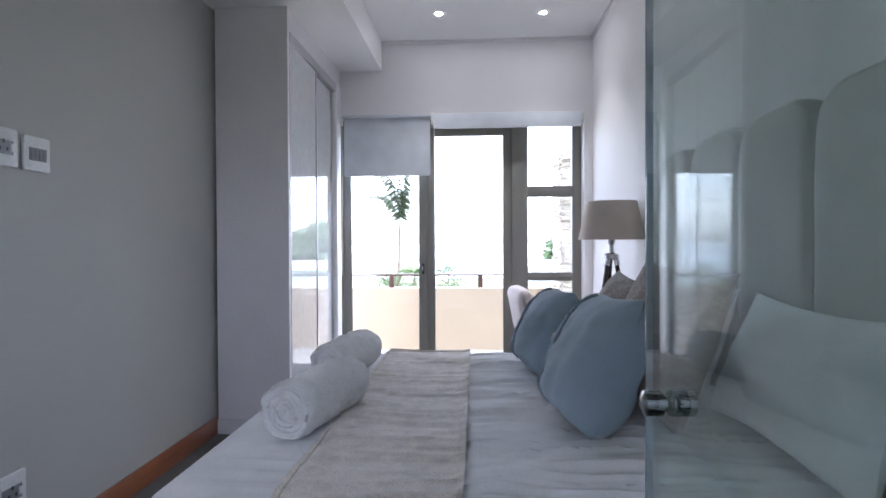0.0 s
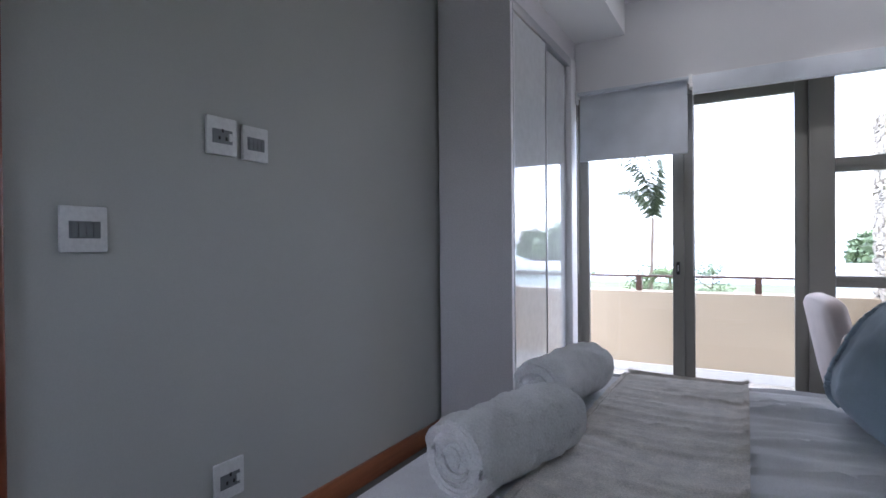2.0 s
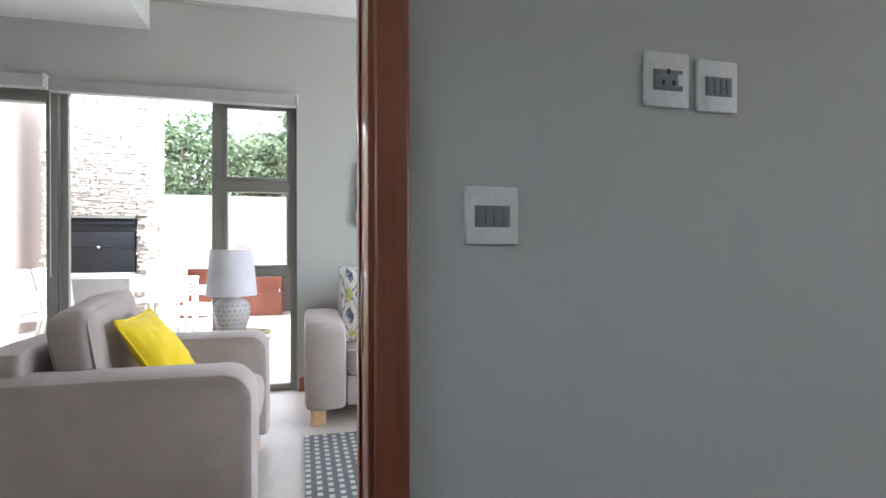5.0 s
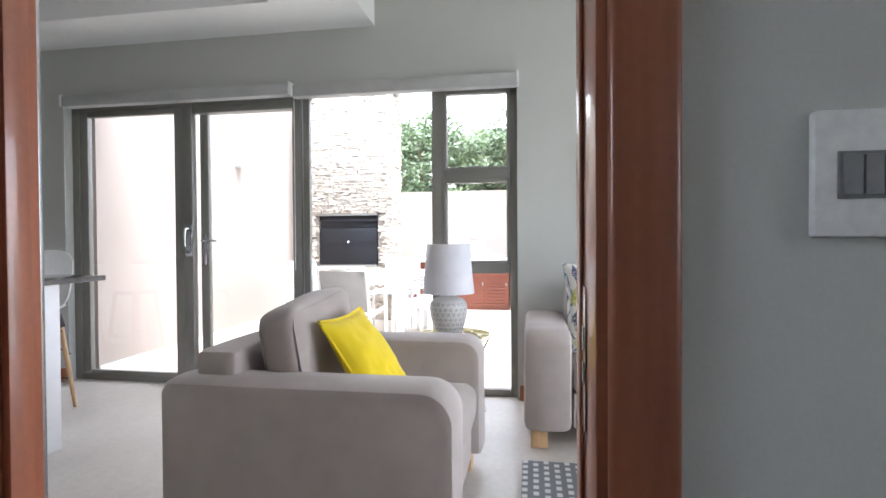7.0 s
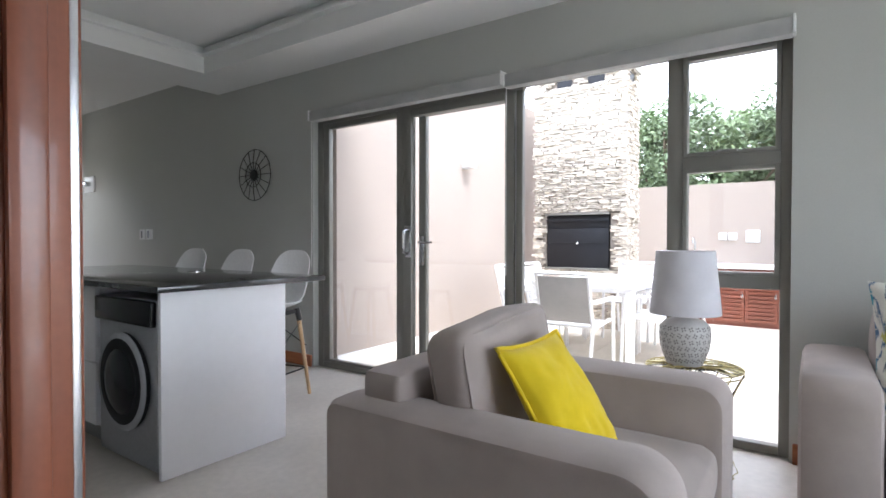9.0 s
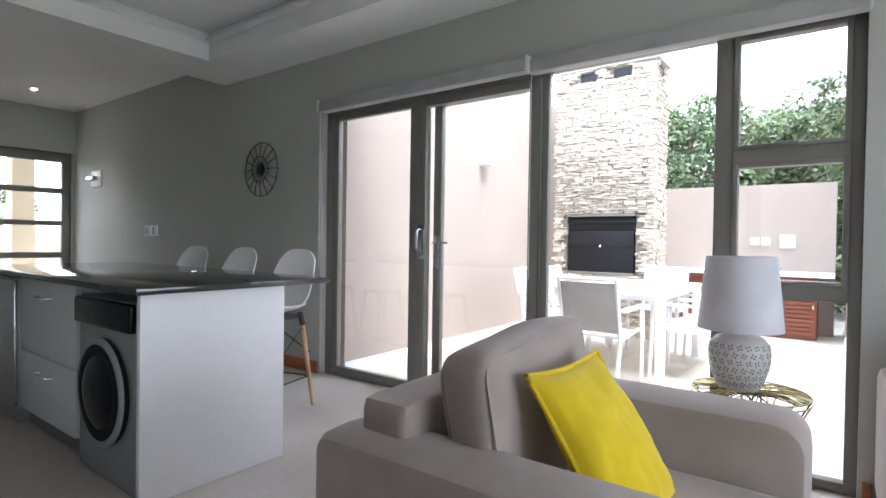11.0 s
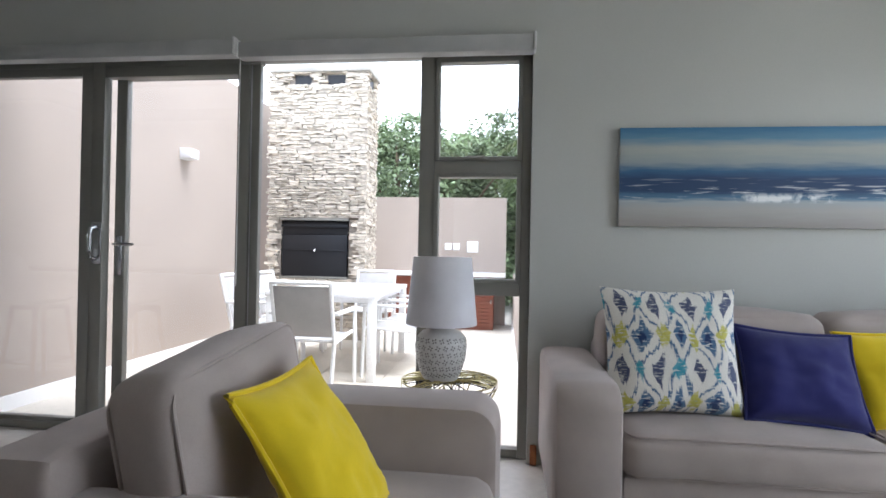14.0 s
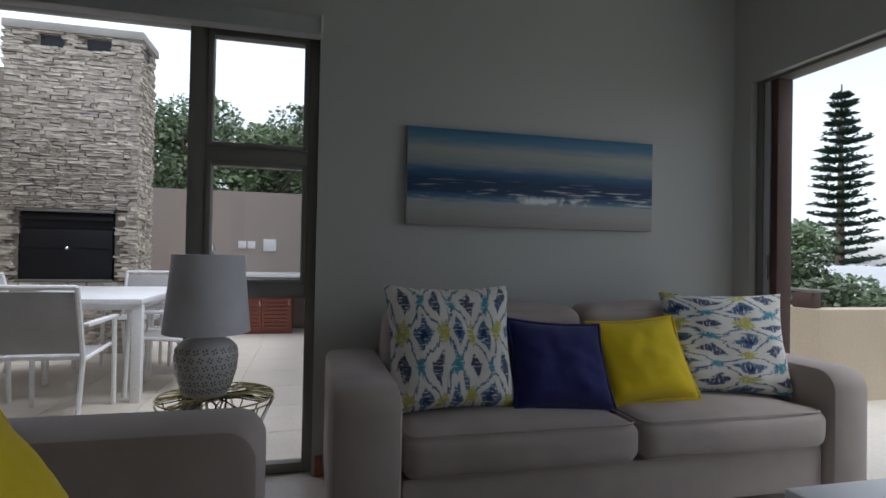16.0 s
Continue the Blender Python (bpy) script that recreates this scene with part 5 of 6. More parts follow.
def bar_stool(m):
    s = thing("bar_stool", "white shell bar stool with beech legs and black wire braces", "bar stool", "bar stools at the island", m)
    bm = bmesh.new()
    n, k = 14, 16
    grid = []
    for i in range(n + 1):
        v = i / n
        row = []
        for j in range(k + 1):
            u = j / k * 2 - 1
            if v < 0.5:
                x = 0.19 - v * 2 * 0.33
                z = 0.66 + 0.05 * abs(u) ** 2.5 * (1 - (v - 0.2) ** 2) - 0.02 * math.sin(math.pi * v * 2)
                w = 0.165 + 0.025 * v * 2
            else:
                q = (v - 0.5) * 2
                x = -0.14 - 0.13 * q ** 0.8 + 0.07 * abs(u) ** 2.5 * (1 - q * 0.5)
                z = 0.66 + 0.05 * abs(u) ** 2.5 * (1 - q) + q ** 1.3 * 0.40 - 0.075 * abs(u) ** 3.5 * q ** 3
                w = 0.19 - 0.04 * q ** 2
            row.append(bm.verts.new((x, u * w, z)))
        grid.append(row)
    for a, b in zip(grid, grid[1:]):
        for j in range(k):
            bm.faces.new((a[j], a[j + 1], b[j + 1], b[j]))
    bmesh.ops.recalc_face_normals(bm, faces=bm.faces)
    bmesh.ops.solidify(bm, geom=bm.faces[:], thickness=0.008)
    part("shell", bm, M_white_plastic, s)
    part("under_frame", boxes((-0.12, 0.12, -0.12, 0.12, 0.60, 0.635), bevel=0.01), M_black, s)
    for x in (-1, 1):
        for y in (-1, 1):
            lg = part("leg", tube(bmesh.new(), [(x * 0.12, y * 0.12, 0.62), (x * 0.18, y * 0.18, 0.0)], 0.017, 10, taper=0.75), M_beech, s, "round beech leg")
            part("socket", tube(bmesh.new(), [(x * 0.115, y * 0.115, 0.64), (x * 0.13, y * 0.13, 0.55)], 0.021, 10), M_black, lg)
    for q, w in (((-1, -1), (-1, 1)), ((1, -1), (1, 1)), ((-1, -1), (1, -1)), ((-1, 1), (1, 1))):
        part("foot_rail", tube(bmesh.new(), [(q[0] * 0.16, q[1] * 0.16, 0.20), (w[0] * 0.16, w[1] * 0.16, 0.20)], 0.005, 6), M_wire, s)
        part("brace", tube(bmesh.new(), [(q[0] * 0.135, q[1] * 0.135, 0.54), (w[0] * 0.165, w[1] * 0.165, 0.36)], 0.004, 6), M_wire, s)
    return s


st = bar_stool(pose(-3.53, -2.48, 0, 0, 0, 14))
copy_thing(st, pose(-3.53, -3.17, 0, 0, 0, 10))
copy_thing(st, pose(-3.53, -3.86, 0, 0, 0, 13))

clock = thing("wire_clock", "round black wire wall decoration with spokes", "wall decoration", m=pose(-4.33, -3.775, 1.77))
part("hub", lathe([(0.001, 0.02), (0.045, 0.022), (0.055, 0.035), (0.045, 0.05), (0.001, 0.052)], 24), M_wire, clock).matrix_basis = pose(0, 0, 0, 0, 90, 0)
for rr in (0.25, 0.12):
    part("ring", tube(bmesh.new(), [(0.03 if rr > 0.2 else 0.045, rr * math.cos(a), rr * math.sin(a)) for a in [2 * math.pi * k / 16 for k in range(16)]], 0.004, 6, True), M_wire, clock)
for k in range(16):
    a, b = 2 * math.pi * k / 16, 2 * math.pi * (k + 0.5) / 16
    part("spoke", tube(bmesh.new(), [(0.035, 0.04 * math.cos(a), 0.04 * math.sin(a)), (0.045, 0.12 * math.cos(a), 0.12 * math.sin(a)), (0.03, 0.25 * math.cos(a), 0.25 * math.sin(a))], 0.0035, 5), M_wire, clock)
ks = thing("wall_light", "white and steel wall light in the kitchen", "wall light", m=pose(-4.33, -7.5, 1.9))
part("back_plate", boxes((0, 0.02, -0.16, 0.16, -0.11, 0.11), bevel=0.005), M_white_plastic, ks)
part("shield", boxes((0.03, 0.10, -0.14, 0.10, -0.03, 0.03), bevel=0.01), M_steel, ks)
part("arm", boxes((0.02, 0.03, -0.03, 0.03, -0.02, 0.02)), M_steel, ks)
for i in range(2):
    kp = thing("wall_socket", "white and grey double wall socket in the kitchen", "socket", "wall plates", pose(-4.33, -5.87 - i * 0.16, 1.205))
    part("plate", boxes((0, 0.012, -0.07, 0.07, -0.06, 0.06), bevel=0.003), M_white_plastic, kp)
    part("insert", boxes((0.012, 0.016, -0.04, 0.0, -0.045, 0.045), bevel=0.001), M_grey_plastic, kp)


# ---- patio ----
structure("patio_slab", boxes((-14.0, -4.55, -3.2, 0.9, -3.0, -0.045)), M_concrete, "concrete slab under the patio tiles", "floor")
structure("patio_wall_left", boxes((-8.9, -4.55, -3.12, -2.90, -0.04, 3.15)), M_plaster, "tall pale pinkish plastered patio wall", "wall")
structure("patio_wall_plinth", boxes((-8.09, -4.55, -2.90, -2.885, -0.04, 0.07), bevel=0.003), M_worktop, "pale tile skirting along the patio wall", "baseboard")
structure("patio_wall_back", boxes((-10.2, -10.0, -2.9, 0.50, -0.04, 1.99)), M_plaster, "pale plastered patio back wall", "wall")
structure("patio_wall_right", boxes((-10.2, -4.55, 0.62, 0.80, -0.04, 0.78)), M_plaster, "low pale plastered patio wall", "wall")
structure("patio_rail", boxes((-10.2, -4.6, 0.68, 0.74, 0.86, 0.90), bevel=0.004), M_alu, "dark metal handrail on the low patio wall", "rail")
structure("patio_plinth_right", boxes((-10.0, -4.55, 0.605, 0.62, -0.04, 0.06), bevel=0.003), M_worktop, "pale tile skirting along the low wall", "baseboard")

sconce = thing("outdoor_wall_light", "square white up-and-down wall light on the patio wall", "wall light", m=pose(-6.73, -2.90, 2.09))
part("back_plate", boxes((-0.07, 0.07, 0, 0.02, -0.06, 0.06), bevel=0.004), M_white_metal, sconce)
part("head", boxes((-0.075, 0.075, 0.02, 0.13, -0.05, 0.05), bevel=0.006), M_white_metal, sconce)

# chimney with stone cladding
CX, CY0, CY1, CT = -8.09, -2.57, -1.285, 3.40
ch = thing("braai_chimney", "tall stone-clad barbecue chimney with a concrete cap", "chimney")
part("core", boxes((-8.62, CX - 0.05, CY0 + 0.03, -2.42, -0.04, CT), (-8.62, CX - 0.05, -1.51, CY1 - 0.03, -0.04, CT), (-8.62, CX - 0.05, -2.42, -1.51, 1.51, CT), (-8.62, CX - 0.05, -2.42, -1.51, -0.04, 0.74), (-8.62, -8.45, -2.42, -1.51, 0.74, 1.51)), M_mortar, ch, smooth=False)
part("cap", boxes((-8.67, CX + 0.03, CY0 - 0.03, CY1 + 0.03, CT, CT + 0.09), bevel=0.008), M_concrete, ch, "grey concrete cap slab")
fb = part("firebox_door", boxes((-8.16, -8.12, -2.40, -1.53, 0.76, 1.30), (-8.2, -8.15, -2.40, -1.53, 1.30, 1.49), bevel=0.004), M_fire, ch, "black steel barbecue door")
for b in ((-8.12, -8.105, -2.41, -1.52, 1.40, 1.43), (-8.12, -8.11, -2.41, -1.52, 1.10, 1.108)):
    part("panel_lip", boxes(b, bevel=0.002), M_fire, fb)
for b in ((-8.12, -8.075, -2.42, -1.51, 0.735, 0.765), (-8.12, -8.075, -2.42, -1.51, 1.485, 1.515)):
    part("frame_strip", boxes(b, bevel=0.003), M_alu, fb)
part("knob", lathe([(0.012, 0), (0.02, 0.01), (0.001, 0.03)], 12), M_steel, fb).matrix_basis = pose(-8.12, -1.965, 1.10, 0, 90, 0)
VENTS = ((-2.27, -2.05, 3.24, 3.37), (-1.83, -1.60, 3.24, 3.37))
for y0, y1, z0, z1 in VENTS:
    part("vent", boxes((CX - 0.049, CX - 0.045, y0, y1, z0, z1)), M_fire, ch, "dark chimney vent")
part("vent", boxes((-8.48, -8.25, CY1 - 0.03, CY1 - 0.026, 3.24, 3.37)), M_fire, ch, "dark chimney vent")


def stone_mesh(seed):
    """One rough ledge stone of unit size, pulled out of square."""
    r = random.Random(seed)
    bm = bmesh.new()
    bmesh.ops.create_cube(bm, size=1)
    bmesh.ops.bevel(bm, geom=bm.edges[:], offset=0.09, segments=1, affect="EDGES")
    for v in bm.verts:
        v.co += Vector((r.uniform(-0.12, 0.12), r.uniform(-0.05, 0.05), r.uniform(-0.10, 0.10)))
    return mesh_of("stone", bm, M_stone, smooth=False)


def courses(a0, a1, z0, z1, seed, skip=()):
    """Random ledge-stone courses over a rectangle: centre, size."""
    r = random.Random(seed)
    z = z0
    while z < z1 - 0.01:
        h = min(r.choice((0.015, 0.019, 0.023, 0.028, 0.037)), z1 - z)
        a = a0 - r.uniform(0, 0.05)
        while a < a1 - 0.015:
            w = min(r.uniform(0.05, 0.19) * (0.7 + h * 9), a1 - a)
            c = a + w / 2
            hit = any(s0 - 0.01 < c + w * 0.35 and c - w * 0.35 < s1 + 0.01 and q0 - 0.005 < z + h * 0.5 < q1 + 0.005 for s0, s1, q0, q1 in skip)
            if not hit:
                yield c, z + h / 2, w - 0.005, h - 0.004, r.uniform(0, 0.024), r
            a += w
        z += h


STONES = [stone_mesh(k) for k in range(10)]
front = [s for s in courses(CY0, CY1, -0.04, CT, 11, ((-2.42, -1.51, 0.735, 1.515),) + VENTS)]
near = [s for s in front if s[1] > 1.5]
rest = [s for s in front if s[1] <= 1.5]
rest += near[300:]
near = near[:300]


def joined_stones(name, parent, items, at, axis, label=""):
    bm = bmesh.new()
    for k, (a, z, w, h, d, r) in enumerate(items):
        q = bmesh.ops.create_cube(bm, size=1)["verts"]
        for v in q:
            v.co = Vector((v.co.x * (0.07 + d), v.co.y * w, v.co.z * h)) + Vector((r.uniform(-0.008, 0.008), r.uniform(-0.01, 0.01), r.uniform(-0.006, 0.006)))
            p = (at - 0.045 + v.co.x + d / 2, a + v.co.y, z + v.co.z)
            v.co = p if axis == "x" else (p[1], at - 0.045 + v.co.x + d / 2, p[2])
    ob = part(name, bm, M_stone, parent, label, smooth=False)
    tagged(ob, kind="stuff")
    return ob


joined_stones("stone_cladding", ch, rest, CX, "x", "rough cream and brown ledge stones")
joined_stones("stone_cladding", ch, list(courses(-8.62, CX, -0.04, CT, 12, ((-8.48, -8.25, 3.24, 3.37),))), CY1, "y", "rough cream and brown ledge stones")

# outdoor counter
oc = thing("outdoor_counter", "outdoor counter with red-brown louvred doors along the back wall", "outdoor counter")
part("carcass", boxes((-10.0, -9.38, -1.25, 0.33, -0.04, 0.75)), M_louvre, oc, smooth=False)
for i in range(4):
    y0 = -1.22 + i * 0.385
    d = part("louvred_door", boxes((-9.38, -9.35, y0, y0 + 0.04, 0.02, 0.73), (-9.38, -9.35, y0 + 0.335, y0 + 0.375, 0.02, 0.73), (-9.38, -9.35, y0 + 0.04, y0 + 0.335, 0.02, 0.07), (-9.38, -9.35, y0 + 0.04, y0 + 0.335, 0.68, 0.73)), M_louvre, oc, smooth=False)
    for k in range(11):
        z = 0.085 + k * 0.054
        part("slat", boxes((-9.385, -9.355, y0 + 0.04, y0 + 0.335, z, z + 0.038)), M_louvre, d, smooth=False)
    part("knob", boxes((-9.35, -9.335, y0 + 0.345, y0 + 0.365, 0.36, 0.42), bevel=0.003), M_steel, d)
solid("outdoor_worktop", boxes((-10.0, -9.32, -1.25, 0.50, 0.75, 0.80), bevel=0.005), M_worktop, "white stone worktop on the outdoor counter", "worktop")
tp = solid("garden_tap", tube(tube(bmesh.new(), [(-9.85, -0.78, 0.80), (-9.85, -0.78, 1.12), (-9.80, -0.78, 1.17), (-9.70, -0.78, 1.17), (-9.68, -0.78, 1.10)], 0.016, 8), [(-9.85, -0.78, 0.95), (-9.85, -0.70, 0.99)], 0.012, 6), M_steel, "tall steel mixer tap on the outdoor worktop", "tap")
for y, w in ((-0.42, 0.055), (-0.29, 0.055), (-0.03, 0.09)):
    sk = thing("weatherproof_socket", "white weatherproof socket on the patio wall", "socket", "outdoor sockets", pose(-10.0, y, 1.20))
    part("cover", boxes((0, 0.04, -w, w, -w, w), bevel=0.008), M_white_plastic, sk)
    part("lid", boxes((0.04, 0.048, -w * 0.8, w * 0.8, -w * 0.8, w * 0.8), bevel=0.003), M_white_plastic, sk)

# outdoor table and chairs
ot = thing("outdoor_table", "white metal outdoor dining table on the patio", "table", m=pose(-6.72, -1.12, -0.04))
part("tabletop", boxes((-0.75, 0.75, -0.50, 0.50, 0.735, 0.775), bevel=0.004), M_white_metal, ot)
part("apron", boxes((-0.70, 0.70, -0.45, 0.45, 0.69, 0.735)), M_white_metal, ot, smooth=False)
for x in (-0.70, 0.70):
    for y in (-0.46, 0.46):
        part("leg", boxes((x - 0.035, x + 0.035, y - 0.035, y + 0.035, 0, 0.735), bevel=0.004), M_white_metal, ot)


def sling_chair(m):
    """Faces +x: white metal frame, grey sling seat and back, arms."""
    c = thing("outdoor_chair", "white metal garden chair with a grey mesh sling", "chair", "chairs round the outdoor table", m)
    for s in (-1, 1):
        part("back_leg", tube(bmesh.new(), [(-0.30, s * 0.235, 0), (-0.22, s * 0.235, 0.43), (-0.34, s * 0.235, 0.90)], 0.017, 8), M_white_metal, c)
        part("front_leg", tube(bmesh.new(), [(0.27, s * 0.26, 0), (0.25, s * 0.26, 0.64)], 0.017, 8), M_white_metal, c)
        part("armrest", boxes((-0.27, 0.29, s * 0.26 - 0.025, s * 0.26 + 0.025, 0.64, 0.665), bevel=0.006), M_white_metal, c)
        part("seat_rail", tube(bmesh.new(), [(-0.23, s * 0.235, 0.42), (0.25, s * 0.235, 0.45)], 0.015, 8), M_white_metal, c)
    part("seat", soft_box(-0.22, 0.25, -0.225, 0.225, 0.425, 0.445, 0.009, 0.0, 5), M_mesh_cloth, c)
    bm = bmesh.new()
    box_bm(bm, -0.006, 0.006, -0.222, 0.222, 0.03, 0.44, 0.004)
    bmesh.ops.rotate(bm, cent=(0, 0, 0), matrix=Matrix.Rotation(radians(-14), 3, "Y"), verts=bm.verts)
    bmesh.ops.translate(bm, vec=(-0.225, 0, 0.44), verts=bm.verts)
    part("back_sling", bm, M_mesh_cloth, c)
    part("top_rail", tube(bmesh.new(), [(-0.34, -0.235, 0.895), (-0.34, 0.235, 0.895)], 0.017, 8), M_white_metal, c)
    part("lower_rail", tube(bmesh.new(), [(-0.225, -0.235, 0.44), (-0.225, 0.235, 0.44)], 0.015, 8), M_white_metal, c)
    return c


oc1 = sling_chair(pose(-5.72, -1.06, -0.04, 0, 0, 180))
for x, y, a in ((-7.72, -1.12, 0), (-6.45, -0.52, -90), (-7.05, -0.50, -94), (-6.40, -1.80, 90), (-7.0, -1.80, 88)):
    copy_thing(oc1, pose(x, y, -0.04, 0, 0, a))


# ---- balcony off the bedroom ----
structure("balcony_floor", boxes((-1.6, 3.6, 4.42, 5.55, -0.4, -0.03)), M_patio, "pale tiled balcony floor", "floor")
structure("balcony_parapet", boxes((-2.4, 3.6, 5.30, 5.50, -0.4, 0.69)), M_plaster_y, "yellowish plastered balcony parapet", "wall")
structure("balcony_plinth", boxes((-1.6, 3.6, 5.285, 5.30, -0.03, 0.05), bevel=0.003), M_worktop, "pale tile skirting along the parapet", "baseboard")
br = thing("balcony_handrail", "brown metal handrail on short posts along the parapet", "handrail")
part("top_bar", boxes((-2.4, 1.25, 5.37, 5.43, 0.815, 0.835), bevel=0.004), M_rail, br)
for x in (-1.45, -0.50, 0.44):
    part("post", boxes((x - 0.025, x + 0.025, 5.375, 5.425, 0.69, 0.815), bevel=0.003), M_rail, br)
pil = thing("stone_pillar", "rough stone-clad pillar beside the balcony", "pillar")
part("core", boxes((1.28, 1.95, 5.05, 5.62, -0.4, 2.05)), M_mortar, pil, smooth=False)
ps = list(courses(1.24, 1.97, 0.3, 2.08, 31))
bm = bmesh.new()
for (a, z, w, h, d, r) in ps:
    for v in bmesh.ops.create_cube(bm, size=1)["verts"]:
        v.co = Vector((a + v.co.x * w, 5.02 + v.co.y * (0.08 + d), z + v.co.z * h)) + Vector((r.uniform(-0.012, 0.012), 0, r.uniform(-0.008, 0.008)))
for (a, z, w, h, d, r) in courses(5.0, 5.62, 0.3, 2.08, 32):
    for v in bmesh.ops.create_cube(bm, size=1)["verts"]:
        v.co = Vector((1.27 + v.co.x * (0.08 + d), a + v.co.y * w, z + v.co.z * h)) + Vector((0, r.uniform(-0.012, 0.012), r.uniform(-0.008, 0.008)))
tagged(part("stone_cladding", bm, M_stone, pil, "rough pale stones", smooth=False), kind="stuff")

# ---- balcony off the living room ----
structure("terrace_floor", boxes((-7.5, -1.4, 3.26, 6.2, -0.4, -0.03)), M_patio, "pale tiled terrace floor", "floor")
structure("terrace_parapet", boxes((-7.5, -5.05, 4.55, 4.75, -0.4, 0.72), (-5.25, -5.05, 4.75, 6.2, -0.4, 0.72)), M_plaster_y, "yellowish plastered terrace parapet", "wall")
tr_rail = thing("terrace_handrail", "thin dark handrail on brown brackets along the terrace parapet", "handrail")
part("top_bar", boxes((-7.5, -5.05, 4.60, 4.66, 0.86, 0.88), bevel=0.003), M_alu, tr_rail)
for x in (-6.6, -5.75, -5.25):
    part("post", boxes((x - 0.09, x + 0.09, 4.60, 4.70, 0.72, 0.85), bevel=0.006), M_pot, tr_rail)

# ---- far surroundings ----
structure("ground", boxes((-900, 900, -900, 900, -3.4, -3.0)), M_ground, "green garden ground far below", "ground")
structure("water", boxes((-900, 900, 60, 2500, -3.0, -2.9)), M_sea, "pale flat sea", "water")


def leaf_cloud(bm, centre, radius, count, size, rnd, squash=0.8):
    for _ in range(count):
        d = Vector((rnd.gauss(0, 1), rnd.gauss(0, 1), rnd.gauss(0, 1))).normalized() * radius * rnd.uniform(0.55, 1.0) ** 0.6
        d.z *= squash
        c = Vector(centre) + d
        a = Vector((rnd.gauss(0, 1), rnd.gauss(0, 1), rnd.gauss(0, 0.6))).normalized()
        b = a.cross(Vector((rnd.gauss(0, 1), rnd.gauss(0, 1), rnd.gauss(0, 1)))).normalized()
        s = size * rnd.uniform(0.6, 1.4)
        vs = [bm.verts.new(c + a * s), bm.verts.new(c + b * s * 0.45), bm.verts.new(c - a * s), bm.verts.new(c - b * s * 0.45)]
        bm.faces.new(vs)


def tree(label, x, y, h, spread, seed, material=None, base=-3.0, clumps=32, leaves=420, size=0.06):
    rnd = random.Random(seed)
    t = thing("tree", label, "tree", "garden trees", pose(x, y, base))
    H = h - base
    bm = tube(bmesh.new(), [(0, 0, 0), (0.1, 0.05, H * 0.3), (0.0, 0.1, H * 0.6), (0.1, 0, H * 0.92)], spread * 0.07, 8, taper=0.25)
    for k in range(7):
        a = rnd.uniform(0, 6.28)
        z0 = H * rnd.uniform(0.35, 0.7)
        tube(bm, [(0.05, 0.05, z0), (math.cos(a) * spread * 0.4, math.sin(a) * spread * 0.4, z0 + H * 0.12), (math.cos(a) * spread * 0.75, math.sin(a) * spread * 0.75, z0 + H * 0.2)], spread * 0.03, 6, taper=0.3)
    part("trunk", bm, M_bark, t)
    bm = bmesh.new()
    for k in range(clumps):
        a, q = rnd.uniform(0, 6.28), rnd.uniform(0, 1)
        rr = spread * math.sqrt(rnd.uniform(0.02, 1)) * (1.0 - 0.55 * q)
        c = (math.cos(a) * rr, math.sin(a) * rr, H * (0.5 + 0.47 * q))
        leaf_cloud(bm, c, spread * rnd.uniform(0.24, 0.42), leaves, size, rnd)
    part("crown", bm, material or M_leaf, t, smooth=False)
    return t


T = "leafy green tree behind the patio wall"
for k, (x, y, h, s) in enumerate(((-13.5, -2.0, 4.3, 1.5), (-13.0, -0.6, 3.6, 1.4), (-15.5, 0.2, 4.7, 1.8), (-15, 1.8, 4.2, 1.9), (-13, 1.1, 2.6, 1.2), (-17, -3.5, 4.8, 2.2), (-12.6, 2.6, 3.0, 1.4), (-19, 0.9, 5.0, 2.4))):
    tree(T, x, y, h, s, 40 + k)
for k, (x, y, h, s) in enumerate(((-9.3, 8.2, 1.7, 1.4), (-11.4, 9.0, 2.0, 1.6), (-7.6, 8.2, 0.7, 1.2), (-14.5, 12, 3.0, 1.6), (-9.5, 12, 0.4, 1.4), (-6.5, 7.8, 0.6, 1.1))):
    tree("leafy green garden tree beyond the terrace", x, y, h, s, 60 + k)
for k, (x, y, h, s) in enumerate(((-5.3, 19, 0.6, 1.2), (-6.8, 21, 0.8, 1.5), (-3.2, 23, 0.2, 1.2), (-1.0, 26, 0.2, 1.2))):
    tree("green shrub far below the balcony", x, y, h, s, 80 + k, clumps=18, leaves=90)
for k, (x, y, h, s) in enumerate(((9.5, 48, 1.8, 3.0), (13, 52, 2.6, 4.0), (17, 55, 2.2, 4.0))):
    tree("hazy green tree on a far headland", x, y, h, s, 90 + k, clumps=24, leaves=100, size=0.4)


